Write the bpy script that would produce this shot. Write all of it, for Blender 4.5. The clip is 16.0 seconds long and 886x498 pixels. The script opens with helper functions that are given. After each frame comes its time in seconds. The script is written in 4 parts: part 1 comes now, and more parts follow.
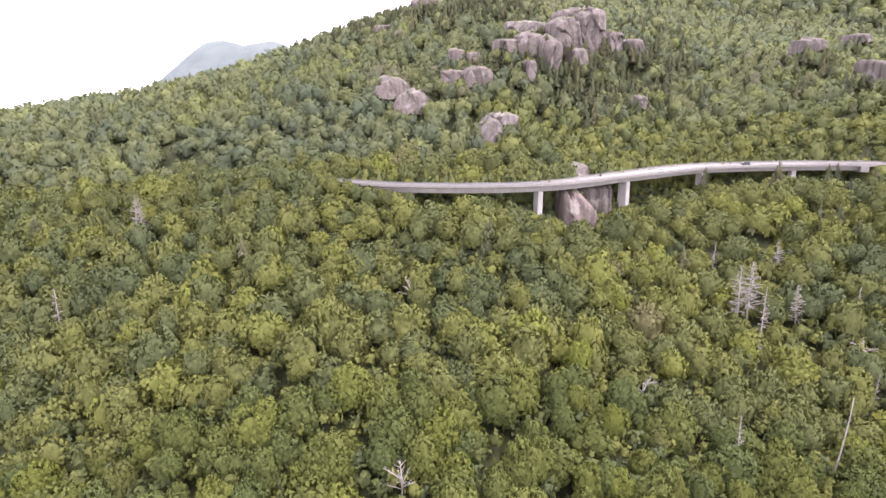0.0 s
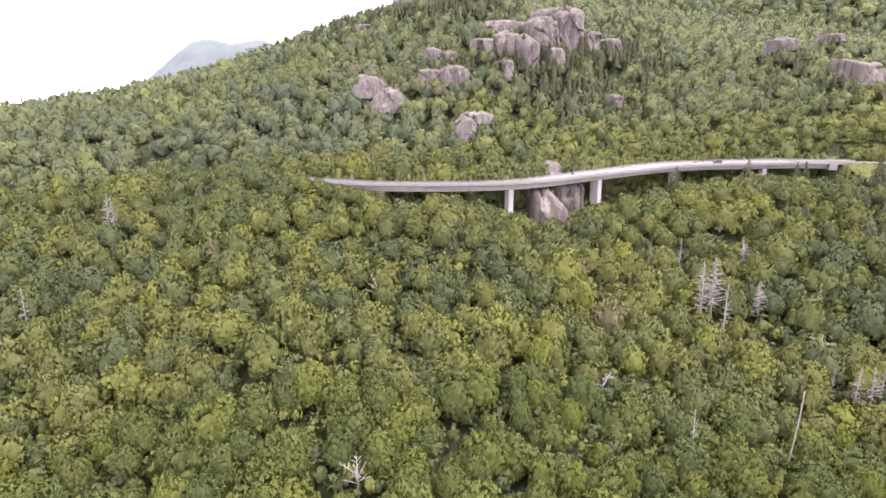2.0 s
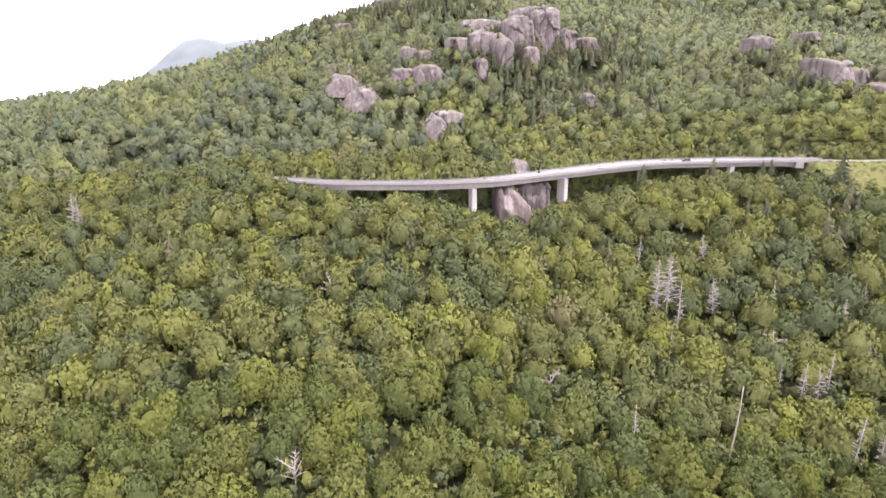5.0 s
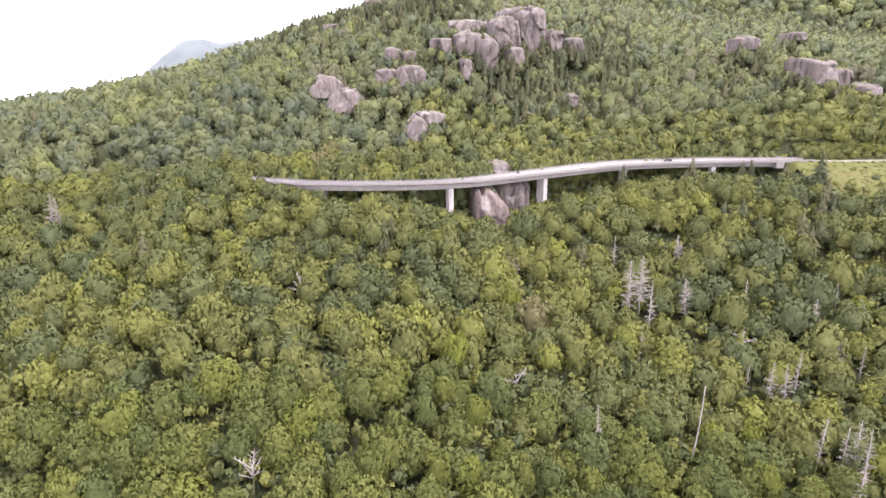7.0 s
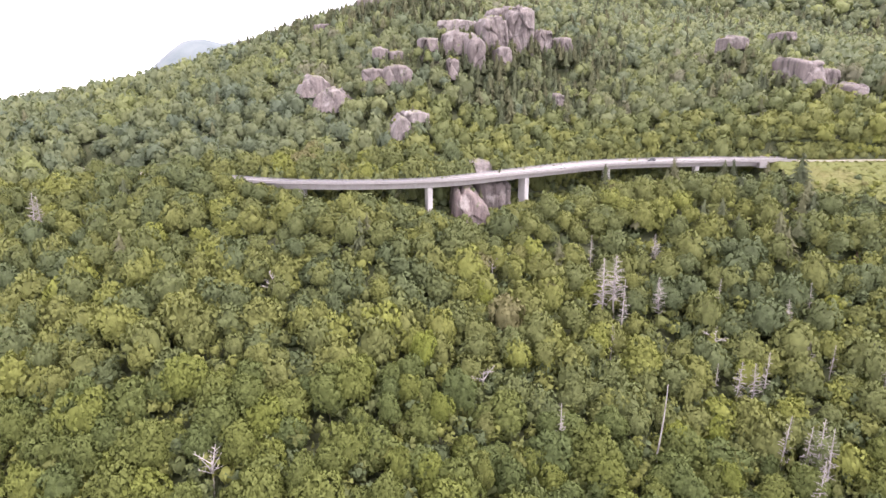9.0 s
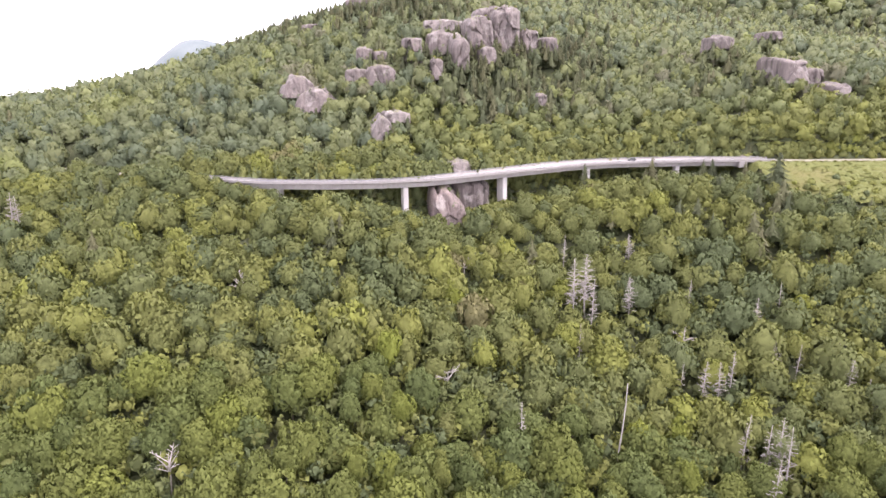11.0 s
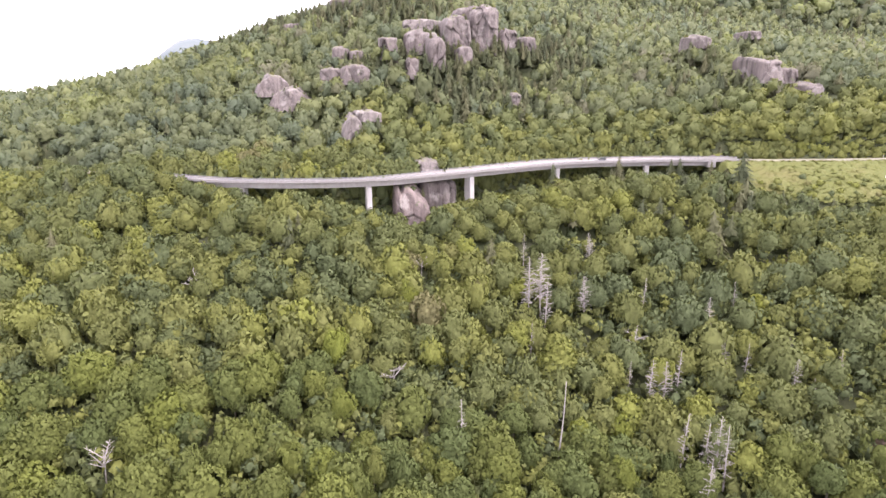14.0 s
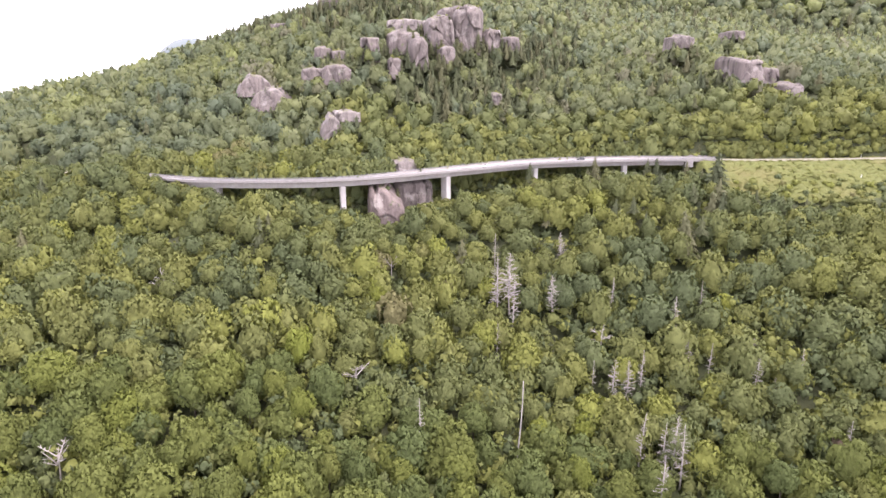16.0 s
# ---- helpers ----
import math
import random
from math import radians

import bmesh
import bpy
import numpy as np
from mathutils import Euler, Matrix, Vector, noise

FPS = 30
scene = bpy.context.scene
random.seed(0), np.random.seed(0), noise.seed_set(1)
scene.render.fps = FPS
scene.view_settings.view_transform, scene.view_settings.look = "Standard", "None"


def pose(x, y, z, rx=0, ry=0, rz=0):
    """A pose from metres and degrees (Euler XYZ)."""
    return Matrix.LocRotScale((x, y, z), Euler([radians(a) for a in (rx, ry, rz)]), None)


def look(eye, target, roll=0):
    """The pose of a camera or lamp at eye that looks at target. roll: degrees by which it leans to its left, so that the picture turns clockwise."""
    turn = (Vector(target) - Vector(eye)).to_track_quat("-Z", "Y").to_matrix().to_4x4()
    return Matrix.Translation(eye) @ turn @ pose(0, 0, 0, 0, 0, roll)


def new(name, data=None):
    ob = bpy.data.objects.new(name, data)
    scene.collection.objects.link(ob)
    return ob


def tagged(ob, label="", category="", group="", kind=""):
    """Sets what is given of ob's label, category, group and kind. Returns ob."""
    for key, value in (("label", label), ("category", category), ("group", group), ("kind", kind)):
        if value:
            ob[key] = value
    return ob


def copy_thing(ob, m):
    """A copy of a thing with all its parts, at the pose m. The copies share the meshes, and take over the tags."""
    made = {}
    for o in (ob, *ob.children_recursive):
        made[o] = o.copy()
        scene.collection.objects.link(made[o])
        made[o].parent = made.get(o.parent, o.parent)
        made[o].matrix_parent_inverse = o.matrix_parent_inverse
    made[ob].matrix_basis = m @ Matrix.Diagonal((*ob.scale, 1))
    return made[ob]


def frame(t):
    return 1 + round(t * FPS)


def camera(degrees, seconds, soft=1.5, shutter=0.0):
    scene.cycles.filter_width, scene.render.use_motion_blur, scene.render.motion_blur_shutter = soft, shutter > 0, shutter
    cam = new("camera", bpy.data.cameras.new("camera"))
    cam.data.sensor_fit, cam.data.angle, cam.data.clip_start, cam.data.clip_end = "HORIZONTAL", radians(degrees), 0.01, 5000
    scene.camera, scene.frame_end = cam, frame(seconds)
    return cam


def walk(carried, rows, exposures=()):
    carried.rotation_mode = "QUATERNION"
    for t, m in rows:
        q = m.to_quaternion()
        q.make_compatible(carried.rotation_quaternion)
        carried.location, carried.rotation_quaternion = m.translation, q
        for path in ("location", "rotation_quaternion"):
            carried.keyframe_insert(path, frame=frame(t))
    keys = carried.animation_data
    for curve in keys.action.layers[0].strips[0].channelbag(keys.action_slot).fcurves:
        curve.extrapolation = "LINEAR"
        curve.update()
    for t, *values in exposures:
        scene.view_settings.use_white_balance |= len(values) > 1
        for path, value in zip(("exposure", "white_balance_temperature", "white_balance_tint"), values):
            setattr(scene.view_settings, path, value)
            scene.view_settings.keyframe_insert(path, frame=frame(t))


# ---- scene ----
cam = camera(77.3, 16.0, 1.5)
METRES, EYE, TILT, LEAN, TURN = 88.0, 100.0, -13.0, 0.0, 0.0
ROWS = [
    (0.0, 0.0, 0.0, 0.0, 0.0, 0.0, -0.0),
    (0.5, 0.0258, -0.0057, -0.0011, -0.26, -0.04, 0.05),
    (1.0, 0.0518, -0.011, -0.0029, -0.45, -0.04, 0.12),
    (1.5, 0.0786, -0.0164, -0.0039, -0.61, -0.08, 0.19),
    (2.0, 0.1058, -0.021, -0.0049, -0.73, -0.1, 0.22),
    (2.5, 0.1338, -0.0254, -0.0054, -0.8, -0.12, 0.24),
    (3.0, 0.1621, -0.0296, -0.006, -0.85, -0.15, 0.28),
    (3.5, 0.1905, -0.0329, -0.0067, -0.92, -0.16, 0.32),
    (4.0, 0.2193, -0.036, -0.0073, -0.94, -0.2, 0.32),
    (6.5, 0.3705, -0.0491, -0.0077, -0.8, -0.25, 0.44),
    (7.0, 0.4014, -0.0508, -0.0077, -0.75, -0.23, 0.38),
    (7.5, 0.4329, -0.0534, -0.0097, -0.66, -0.2, 0.33),
    (8.0, 0.4641, -0.0559, -0.0119, -0.6, -0.17, 0.31),
    (8.5, 0.4956, -0.0584, -0.0135, -0.48, -0.18, 0.27),
    (9.0, 0.5276, -0.0614, -0.0144, -0.36, -0.22, 0.26),
    (11.5, 0.6902, -0.0722, -0.0153, -0.16, -0.26, 0.24),
    (12.0, 0.723, -0.0742, -0.0156, -0.11, -0.27, 0.21),
    (12.5, 0.7563, -0.0763, -0.0161, -0.1, -0.27, 0.22),
    (13.0, 0.7895, -0.078, -0.0176, -0.09, -0.26, 0.19),
    (13.5, 0.8229, -0.0801, -0.0183, -0.02, -0.3, 0.17),
    (14.0, 0.8568, -0.0821, -0.019, 0.04, -0.3, 0.15),
    (14.5, 0.8911, -0.0841, -0.0189, 0.09, -0.34, 0.14),
    (15.0, 0.9253, -0.0855, -0.019, 0.1, -0.33, 0.14),
    (15.5, 0.9598, -0.0868, -0.0188, 0.1, -0.34, 0.14),
    (16.0, 0.9946, -0.0884, -0.0187, 0.11, -0.35, 0.14),
]
walk(cam, [(t, pose(0, 0, EYE, TILT, LEAN, TURN) @ pose(METRES * x, METRES * y, METRES * z, 90 + pitch, roll, yaw)) for t, x, y, z, yaw, pitch, roll in ROWS], [(0.0, 1.69, 6500, 20), (4.0, 1.76, 6500, 20), (9.0, 1.80, 6500, 20), (16.0, 1.82, 6500, 20)])
# ---- world, sun, exposure ----
SUN_ELEVATION, SUN_ROTATION = radians(60), radians(108)
world = bpy.data.worlds.new("overcast_sky")
scene.world = world
world.use_nodes = True
wt = world.node_tree
wt.nodes.clear()
sky = wt.nodes.new("ShaderNodeTexSky")
sky.sky_type = "NISHITA"
sky.sun_disc = False
sky.sun_elevation, sky.sun_rotation = SUN_ELEVATION, SUN_ROTATION
sky.altitude, sky.air_density, sky.dust_density, sky.ozone_density = 1200, 1.0, 4.0, 1.0
veil = wt.nodes.new("ShaderNodeMix")
veil.data_type = "RGBA"
veil.inputs["Factor"].default_value = 0.75
veil.inputs["B"].default_value = (10.2, 9.9, 10.3, 1)
back = wt.nodes.new("ShaderNodeBackground")
back.inputs["Strength"].default_value = 0.137
wout = wt.nodes.new("ShaderNodeOutputWorld")
wt.links.new(sky.outputs["Color"], veil.inputs["A"])
wt.links.new(veil.outputs["Result"], back.inputs["Color"])
wt.links.new(back.outputs["Background"], wout.inputs["Surface"])

sun_data = bpy.data.lights.new("sun", "SUN")
sun_data.energy, sun_data.angle, sun_data.color = 1.15, radians(18), (1.0, 0.95, 0.87)
sun = new("sun", sun_data)
sun_way = Vector((math.sin(SUN_ROTATION) * math.cos(SUN_ELEVATION), math.cos(SUN_ROTATION) * math.cos(SUN_ELEVATION), math.sin(SUN_ELEVATION)))
sun.matrix_world = look(sun_way * 600, (0, 0, 0))


# ---- materials ----
def mat(name):
    m = bpy.data.materials.new(name)
    m.use_nodes = True
    nt = m.node_tree
    nt.nodes.clear()
    out = nt.nodes.new("ShaderNodeOutputMaterial")
    return m, nt, out


def node(nt, kind, **inputs):
    n = nt.nodes.new(kind)
    for k, v in inputs.items():
        n.inputs[k].default_value = v
    return n


def ramp(nt, fac, stops):
    n = nt.nodes.new("ShaderNodeValToRGB")
    e = n.color_ramp.elements
    while len(e) < len(stops):
        e.new(0.5)
    for el, (p, c) in zip(e, stops):
        el.position, el.color = p, (*c, 1)
    nt.links.new(fac, n.inputs["Fac"])
    return n.outputs["Color"]


def mixc(nt, fac, a, b, mode="MIX"):
    n = nt.nodes.new("ShaderNodeMix")
    n.data_type, n.blend_type = "RGBA", mode
    for sock, v in (("Factor", fac), ("A", a), ("B", b)):
        if isinstance(v, (int, float)):
            n.inputs[sock].default_value = v
        elif isinstance(v, tuple):
            n.inputs[sock].default_value = (*v, 1)
        else:
            nt.links.new(v, n.inputs[sock])
    return n.outputs["Result"]


def tex(nt, kind, scale, coord, **inputs):
    n = nt.nodes.new(kind)
    n.inputs["Scale"].default_value = scale
    for k, v in inputs.items():
        n.inputs[k].default_value = v
    nt.links.new(coord, n.inputs["Vector"])
    return n


def place(nt):
    return nt.nodes.new("ShaderNodeNewGeometry").outputs["Position"]


def bump(nt, height, strength, distance):
    n = node(nt, "ShaderNodeBump", Strength=strength, Distance=distance)
    nt.links.new(height, n.inputs["Height"])
    return n.outputs["Normal"]


def leaf_material(name, stops, tint_from, through_light=0.28, spread=0.12, leafcol=(0.5, 0.55, 0.18)):
    """Foliage: the tree's own tint, then leaf-by-leaf variation."""
    m, nt, out = mat(name)
    if tint_from == "object":
        fac = nt.nodes.new("ShaderNodeObjectInfo").outputs["Random"]
    else:
        a = nt.nodes.new("ShaderNodeAttribute")
        a.attribute_name = "tint"
        fac = a.outputs["Fac"]
    base = ramp(nt, fac, stops)
    island = nt.nodes.new("ShaderNodeNewGeometry").outputs["Random Per Island"]
    light = nt.nodes.new("ShaderNodeMapRange")
    light.inputs["To Min"].default_value, light.inputs["To Max"].default_value = 1 - spread, 1 + spread
    nt.links.new(island, light.inputs["Value"])
    big = tex(nt, "ShaderNodeTexNoise", 0.35, place(nt), Detail=2.0)
    wide = nt.nodes.new("ShaderNodeMapRange")
    wide.inputs["To Min"].default_value, wide.inputs["To Max"].default_value = 0.86, 1.14
    nt.links.new(big.outputs["Fac"], wide.inputs["Value"])
    mul = nt.nodes.new("ShaderNodeMath")
    mul.operation = "MULTIPLY"
    nt.links.new(light.outputs["Result"], mul.inputs[0])
    nt.links.new(wide.outputs["Result"], mul.inputs[1])
    hsv = nt.nodes.new("ShaderNodeHueSaturation")
    nt.links.new(base, hsv.inputs["Color"])
    nt.links.new(mul.outputs["Value"], hsv.inputs["Value"])
    p = node(nt, "ShaderNodeBsdfPrincipled", Roughness=0.62)
    p.inputs["Specular IOR Level"].default_value = 0.1
    nt.links.new(hsv.outputs["Color"], p.inputs["Base Color"])
    t = nt.nodes.new("ShaderNodeBsdfTranslucent")
    nt.links.new(mixc(nt, 0.4, hsv.outputs["Color"], leafcol, "MULTIPLY"), t.inputs["Color"])
    mix = node(nt, "ShaderNodeMixShader", Fac=through_light)
    nt.links.new(p.outputs["BSDF"], mix.inputs[1])
    nt.links.new(t.outputs["BSDF"], mix.inputs[2])
    nt.links.new(mix.outputs["Shader"], out.inputs["Surface"])
    return m


BROADLEAF = [(0.0, (0.094, 0.114, 0.058)), (0.2, (0.112, 0.129, 0.057)), (0.45, (0.134, 0.146, 0.056)), (0.65, (0.151, 0.159, 0.056)),
             (0.82, (0.171, 0.181, 0.056)), (0.93, (0.188, 0.203, 0.053)), (1.0, (0.158, 0.147, 0.074))]
CONIFER = [(0.0, (0.070, 0.082, 0.046)), (0.5, (0.094, 0.102, 0.054)), (1.0, (0.124, 0.120, 0.066))]
NEAR_LEAVES = [(q, (r * 0.64 + 0.030, g * 0.64 + 0.040, b * 0.75)) for q, (r, g, b) in BROADLEAF]
leaf_thing = leaf_material("broad_leaves", NEAR_LEAVES, "object")
leaf_woods = leaf_material("woodland_leaves", [(q, (r * 0.97, g * 0.97, b * 0.92)) for q, (r, g, b) in BROADLEAF], "attribute")
# distance haze painted in: a paler, bluer copy of the broadleaf palette
HAZED_LEAVES = [(q, (r * 0.88 + 0.031, g * 0.90 + 0.036, b * 1.15 + 0.025)) for q, (r, g, b) in BROADLEAF]
leaf_hazed = leaf_material("hazed_slope_leaves", HAZED_LEAVES, "attribute", 0.40, 0.08)
leaf_yellow = leaf_material("yellow_green_leaves", [(0.0, (0.180, 0.205, 0.045)), (1.0, (0.205, 0.22, 0.048))], "object")
needle_thing = leaf_material("conifer_needles", CONIFER, "object", 0.15)
needle_woods = leaf_material("woodland_needles", CONIFER, "attribute", 0.15)


def surface_material(name, low, high, scale, rough=0.8, grain=(0.6, 0.05), stain=None, stain_scale=0.1, stain_range=(0.45, 0.65), stretch=None):
    """Plain matter: two-tone noise, a second scale of stains, fine relief."""
    m, nt, out = mat(name)
    pos = place(nt)
    if stretch:
        mp = nt.nodes.new("ShaderNodeMapping")
        mp.inputs["Scale"].default_value = stretch
        nt.links.new(pos, mp.inputs["Vector"])
        pos = mp.outputs["Vector"]
    n = tex(nt, "ShaderNodeTexNoise", scale, pos, Detail=6.0, Roughness=0.65)
    col = ramp(nt, n.outputs["Fac"], [(0.3, low), (0.7, high)])
    if stain:
        s = tex(nt, "ShaderNodeTexNoise", stain_scale, pos, Detail=4.0, Roughness=0.6)
        f = ramp(nt, s.outputs["Fac"], [(stain_range[0], (0, 0, 0)), (stain_range[1], (1, 1, 1))])
        col = mixc(nt, f, col, stain)
    p = node(nt, "ShaderNodeBsdfPrincipled", Roughness=rough)
    nt.links.new(col, p.inputs["Base Color"])
    nt.links.new(bump(nt, n.outputs["Fac"], grain[0], grain[1]), p.inputs["Normal"])
    nt.links.new(p.outputs["BSDF"], out.inputs["Surface"])
    return m


def rock_material(name, warm, tone=1.0, blush=1.0):
    """Weathered grey gneiss with vertical streaks, pale bare patches, dark cracks and lichen."""
    m, nt, out = mat(name)
    pos = place(nt)
    mp = nt.nodes.new("ShaderNodeMapping")
    mp.inputs["Scale"].default_value = (1, 1, 0.10)
    nt.links.new(pos, mp.inputs["Vector"])
    streak = tex(nt, "ShaderNodeTexNoise", 0.32, mp.outputs["Vector"], Detail=6.0, Roughness=0.65)
    fine = tex(nt, "ShaderNodeTexNoise", 2.2, pos, Detail=6.0, Roughness=0.7)
    patch = tex(nt, "ShaderNodeTexNoise", 0.16, pos, Detail=5.0, Roughness=0.6)
    base = ramp(nt, streak.outputs["Fac"], [(q, (r * tone * blush, g * tone, b * tone)) for q, (r, g, b) in ((0.34, (0.040, 0.034, 0.032)), (0.45, (0.098, 0.082, 0.078)), (0.62, (0.152, 0.129, 0.122)))])
    base = mixc(nt, ramp(nt, patch.outputs["Fac"], [(0.54, (0, 0, 0)), (0.66, (1, 1, 1))]), base, warm)
    base = mixc(nt, ramp(nt, fine.outputs["Fac"], [(0.3, (0.72, 0.72, 0.72)), (0.55, (1, 1, 1))]), (0.06, 0.055, 0.05), base)
    moss = tex(nt, "ShaderNodeTexNoise", 0.3, pos, Detail=5.0, Roughness=0.7)
    base = mixc(nt, ramp(nt, moss.outputs["Fac"], [(0.60, (0, 0, 0)), (0.68, (1, 1, 1))]), base, (0.085, 0.095, 0.045))
    facing = nt.nodes.new("ShaderNodeSeparateXYZ")
    nt.links.new(nt.nodes.new("ShaderNodeNewGeometry").outputs["Normal"], facing.inputs["Vector"])
    ledge = nt.nodes.new("ShaderNodeMath")
    ledge.operation = "MULTIPLY"
    nt.links.new(facing.outputs["Z"], ledge.inputs[0])
    nt.links.new(moss.outputs["Fac"], ledge.inputs[1])
    base = mixc(nt, ramp(nt, ledge.outputs["Value"], [(0.46, (0, 0, 0)), (0.55, (1, 1, 1))]), base, (0.12, 0.118, 0.06))
    p = node(nt, "ShaderNodeBsdfPrincipled", Roughness=0.85)
    nt.links.new(base, p.inputs["Base Color"])
    nt.links.new(bump(nt, fine.outputs["Fac"], 0.8, 0.35), p.inputs["Normal"])
    nt.links.new(p.outputs["BSDF"], out.inputs["Surface"])
    return m


rock_grey = rock_material("weathered_rock", (0.20, 0.175, 0.167), 0.98, 1.04)
rock_brown = rock_material("brown_stained_rock", (0.34, 0.30, 0.28), 1.2, 1.1)
rock_pale = rock_material("pale_rock", (0.28, 0.25, 0.235), 1.15)
forest_floor = surface_material("forest_floor", (0.028, 0.034, 0.014), (0.055, 0.058, 0.024), 0.5, 0.95, (0.8, 0.3), (0.05, 0.06, 0.022), 0.06)
pier_concrete = surface_material("pier_concrete", (0.40, 0.372, 0.362), (0.52, 0.487, 0.475), 0.7, 0.8, (0.3, 0.02), (0.32, 0.295, 0.285), 0.22, (0.5, 0.75), (1, 1, 0.3))
concrete = surface_material("viaduct_concrete", (0.29, 0.268, 0.262), (0.38, 0.353, 0.344), 0.7, 0.8, (0.3, 0.02), (0.28, 0.255, 0.25), 0.22, (0.5, 0.75), (1, 1, 0.3))
concrete_pale = surface_material("parapet_concrete", (0.20, 0.182, 0.178), (0.27, 0.248, 0.243), 0.8, 0.8, (0.3, 0.02), (0.22, 0.20, 0.195), 0.3, (0.48, 0.7))
road_surface = surface_material("pale_worn_road", (0.235, 0.213, 0.205), (0.285, 0.26, 0.25), 1.6, 0.9, (0.4, 0.01), (0.27, 0.245, 0.235), 0.2)
road_far = surface_material("weathered_asphalt_road", (0.17, 0.155, 0.13), (0.24, 0.215, 0.17), 1.2, 0.9, (0.4, 0.01), (0.16, 0.155, 0.09), 0.2)
rail_metal = surface_material("weathered_steel_rail", (0.12, 0.125, 0.14), (0.20, 0.205, 0.225), 2.0, 0.6, (0.2, 0.01))
dead_wood = surface_material("bleached_dead_wood", (0.20, 0.178, 0.165), (0.35, 0.32, 0.30), 1.8, 0.9, (0.6, 0.05), None, 0.1, (0.4, 0.6), (1, 1, 0.3))
bark = surface_material("bark", (0.06, 0.05, 0.04), (0.13, 0.11, 0.09), 3.0, 0.95, (0.8, 0.05), None, 0.1, (0.4, 0.6), (1, 1, 0.25))
grass_mat = surface_material("meadow_soil", (0.076, 0.086, 0.020), (0.106, 0.110, 0.026), 0.6, 0.95, (1.0, 0.5), (0.108, 0.098, 0.030), 0.05, (0.5, 0.7))
bare_soil = surface_material("bare_red_soil", (0.115, 0.078, 0.062), (0.18, 0.125, 0.105), 0.6, 0.95, (0.7, 0.1), (0.13, 0.10, 0.06), 0.3)


# ---- the lie of the land ----
GX = [-350, -250, -150, -50, 50, 150, 250, 350, 450, 550]
GY = [60, 130, 200, 270, 340, 430, 540, 680, 850]
CANOPY = np.array([
    [-79, -34, 13, 59, 93, 111, 95, 52, 5], [-55, -18, 24, 63, 98, 122, 127, 95, 50],
    [-30, 3, 37, 64, 99, 133, 169, 148, 98], [-8, 42, 66, 77, 112, 156, 212, 199, 147],
    [-10, 20, 47, 80, 118, 164, 223, 234, 197], [-17, -4, 34, 71, 90, 136, 200, 246, 235],
    [0, 33, 65, 89, 121, 151, 178, 238, 252], [14, 41, 63, 88, 130, 164, 177, 221, 253],
    [26, 48, 69, 92, 120, 149, 169, 206, 253], [39, 58, 76, 95, 113, 133, 153, 197, 264]], float)


def spline_weights(s, n):
    i = np.clip(np.floor(s).astype(int), 0, n - 2)
    f = s - i
    return i, ((1 - f) ** 3 / 6, (3 * f ** 3 - 6 * f ** 2 + 4) / 6, (-3 * f ** 3 + 3 * f ** 2 + 3 * f + 1) / 6, f ** 3 / 6)


PADDED = np.pad(CANOPY, 1, mode="reflect", reflect_type="odd")


def canopy(x, y):
    """The mean level of the tree tops over the hillside."""
    x, y = np.broadcast_arrays(np.asarray(x, float), np.asarray(y, float))
    i, bx = spline_weights(np.clip((x + 350) / 100, 0, 9), 10)
    j, by = spline_weights(np.interp(y, GY, np.arange(9)), 9)
    z = sum(bx[a] * by[b] * PADDED[i + a, j + b] for a in range(4) for b in range(4))
    z = z - 0.42 * np.clip(60 - y, 0, 260)
    z = z + 0.34 * np.clip(y - 660, 0, 700) * np.clip((x - 130) / 300, 0, 1)
    z = z - 0.30 * np.clip(-350 - x, 0, 500)
    return z - 0.25 * np.clip(y - 1400, 0, 900)


# ---- the road's line ----
ROAD = np.array([(-160, 310, 73.5), (-110, 284, 73.2), (-62, 260.5, 73.0), (-14, 240, 72.7), (41.7, 241.5, 73.0), (88.5, 270.8, 74.3), (137, 296.3, 76.2),
                 (186, 297, 77.5), (216, 292, 77.9), (262, 285, 78.2), (330, 283, 79.2), (420, 290, 81)], float)


def along(points, steps):
    out = []
    for i in range(len(points) - 1):
        p0, p1, p2, p3 = points[max(i - 1, 0)], points[i], points[i + 1], points[min(i + 2, len(points) - 1)]
        for t in np.arange(steps) / steps:
            out.append(0.5 * (2 * p1 + (p2 - p0) * t + (2 * p0 - 5 * p1 + 4 * p2 - p3) * t * t + (3 * p1 - p0 - 3 * p2 + p3) * t ** 3))
    return np.array(out + [points[-1]])


LINE = along(ROAD, 24)
LINE_K = np.arange(len(LINE)) / 24


def road_gap(x, y):
    """Distance in plan to the road's middle, the sign of the side (minus: valley side), the place along it and its height."""
    x, y = np.atleast_1d(np.asarray(x, float)), np.atleast_1d(np.asarray(y, float))
    best, arg = np.full(x.shape, 1e9), np.zeros(x.shape, int)
    for k in range(len(LINE)):
        d = np.hypot(x - LINE[k, 0], y - LINE[k, 1])
        near = d < best
        best, arg = np.where(near, d, best), np.where(near, k, arg)
    nxt = np.minimum(arg + 1, len(LINE) - 1)
    prv = np.maximum(arg - 1, 0)
    t = LINE[nxt] - LINE[prv]
    side = np.sign(t[..., 0] * (y - LINE[arg, 1]) - t[..., 1] * (x - LINE[arg, 0]))
    return best, side, LINE_K[arg], LINE[arg, 2]


def soft(a, b, v):
    t = np.clip((v - a) / (b - a), 0, 1)
    return t * t * (3 - 2 * t)


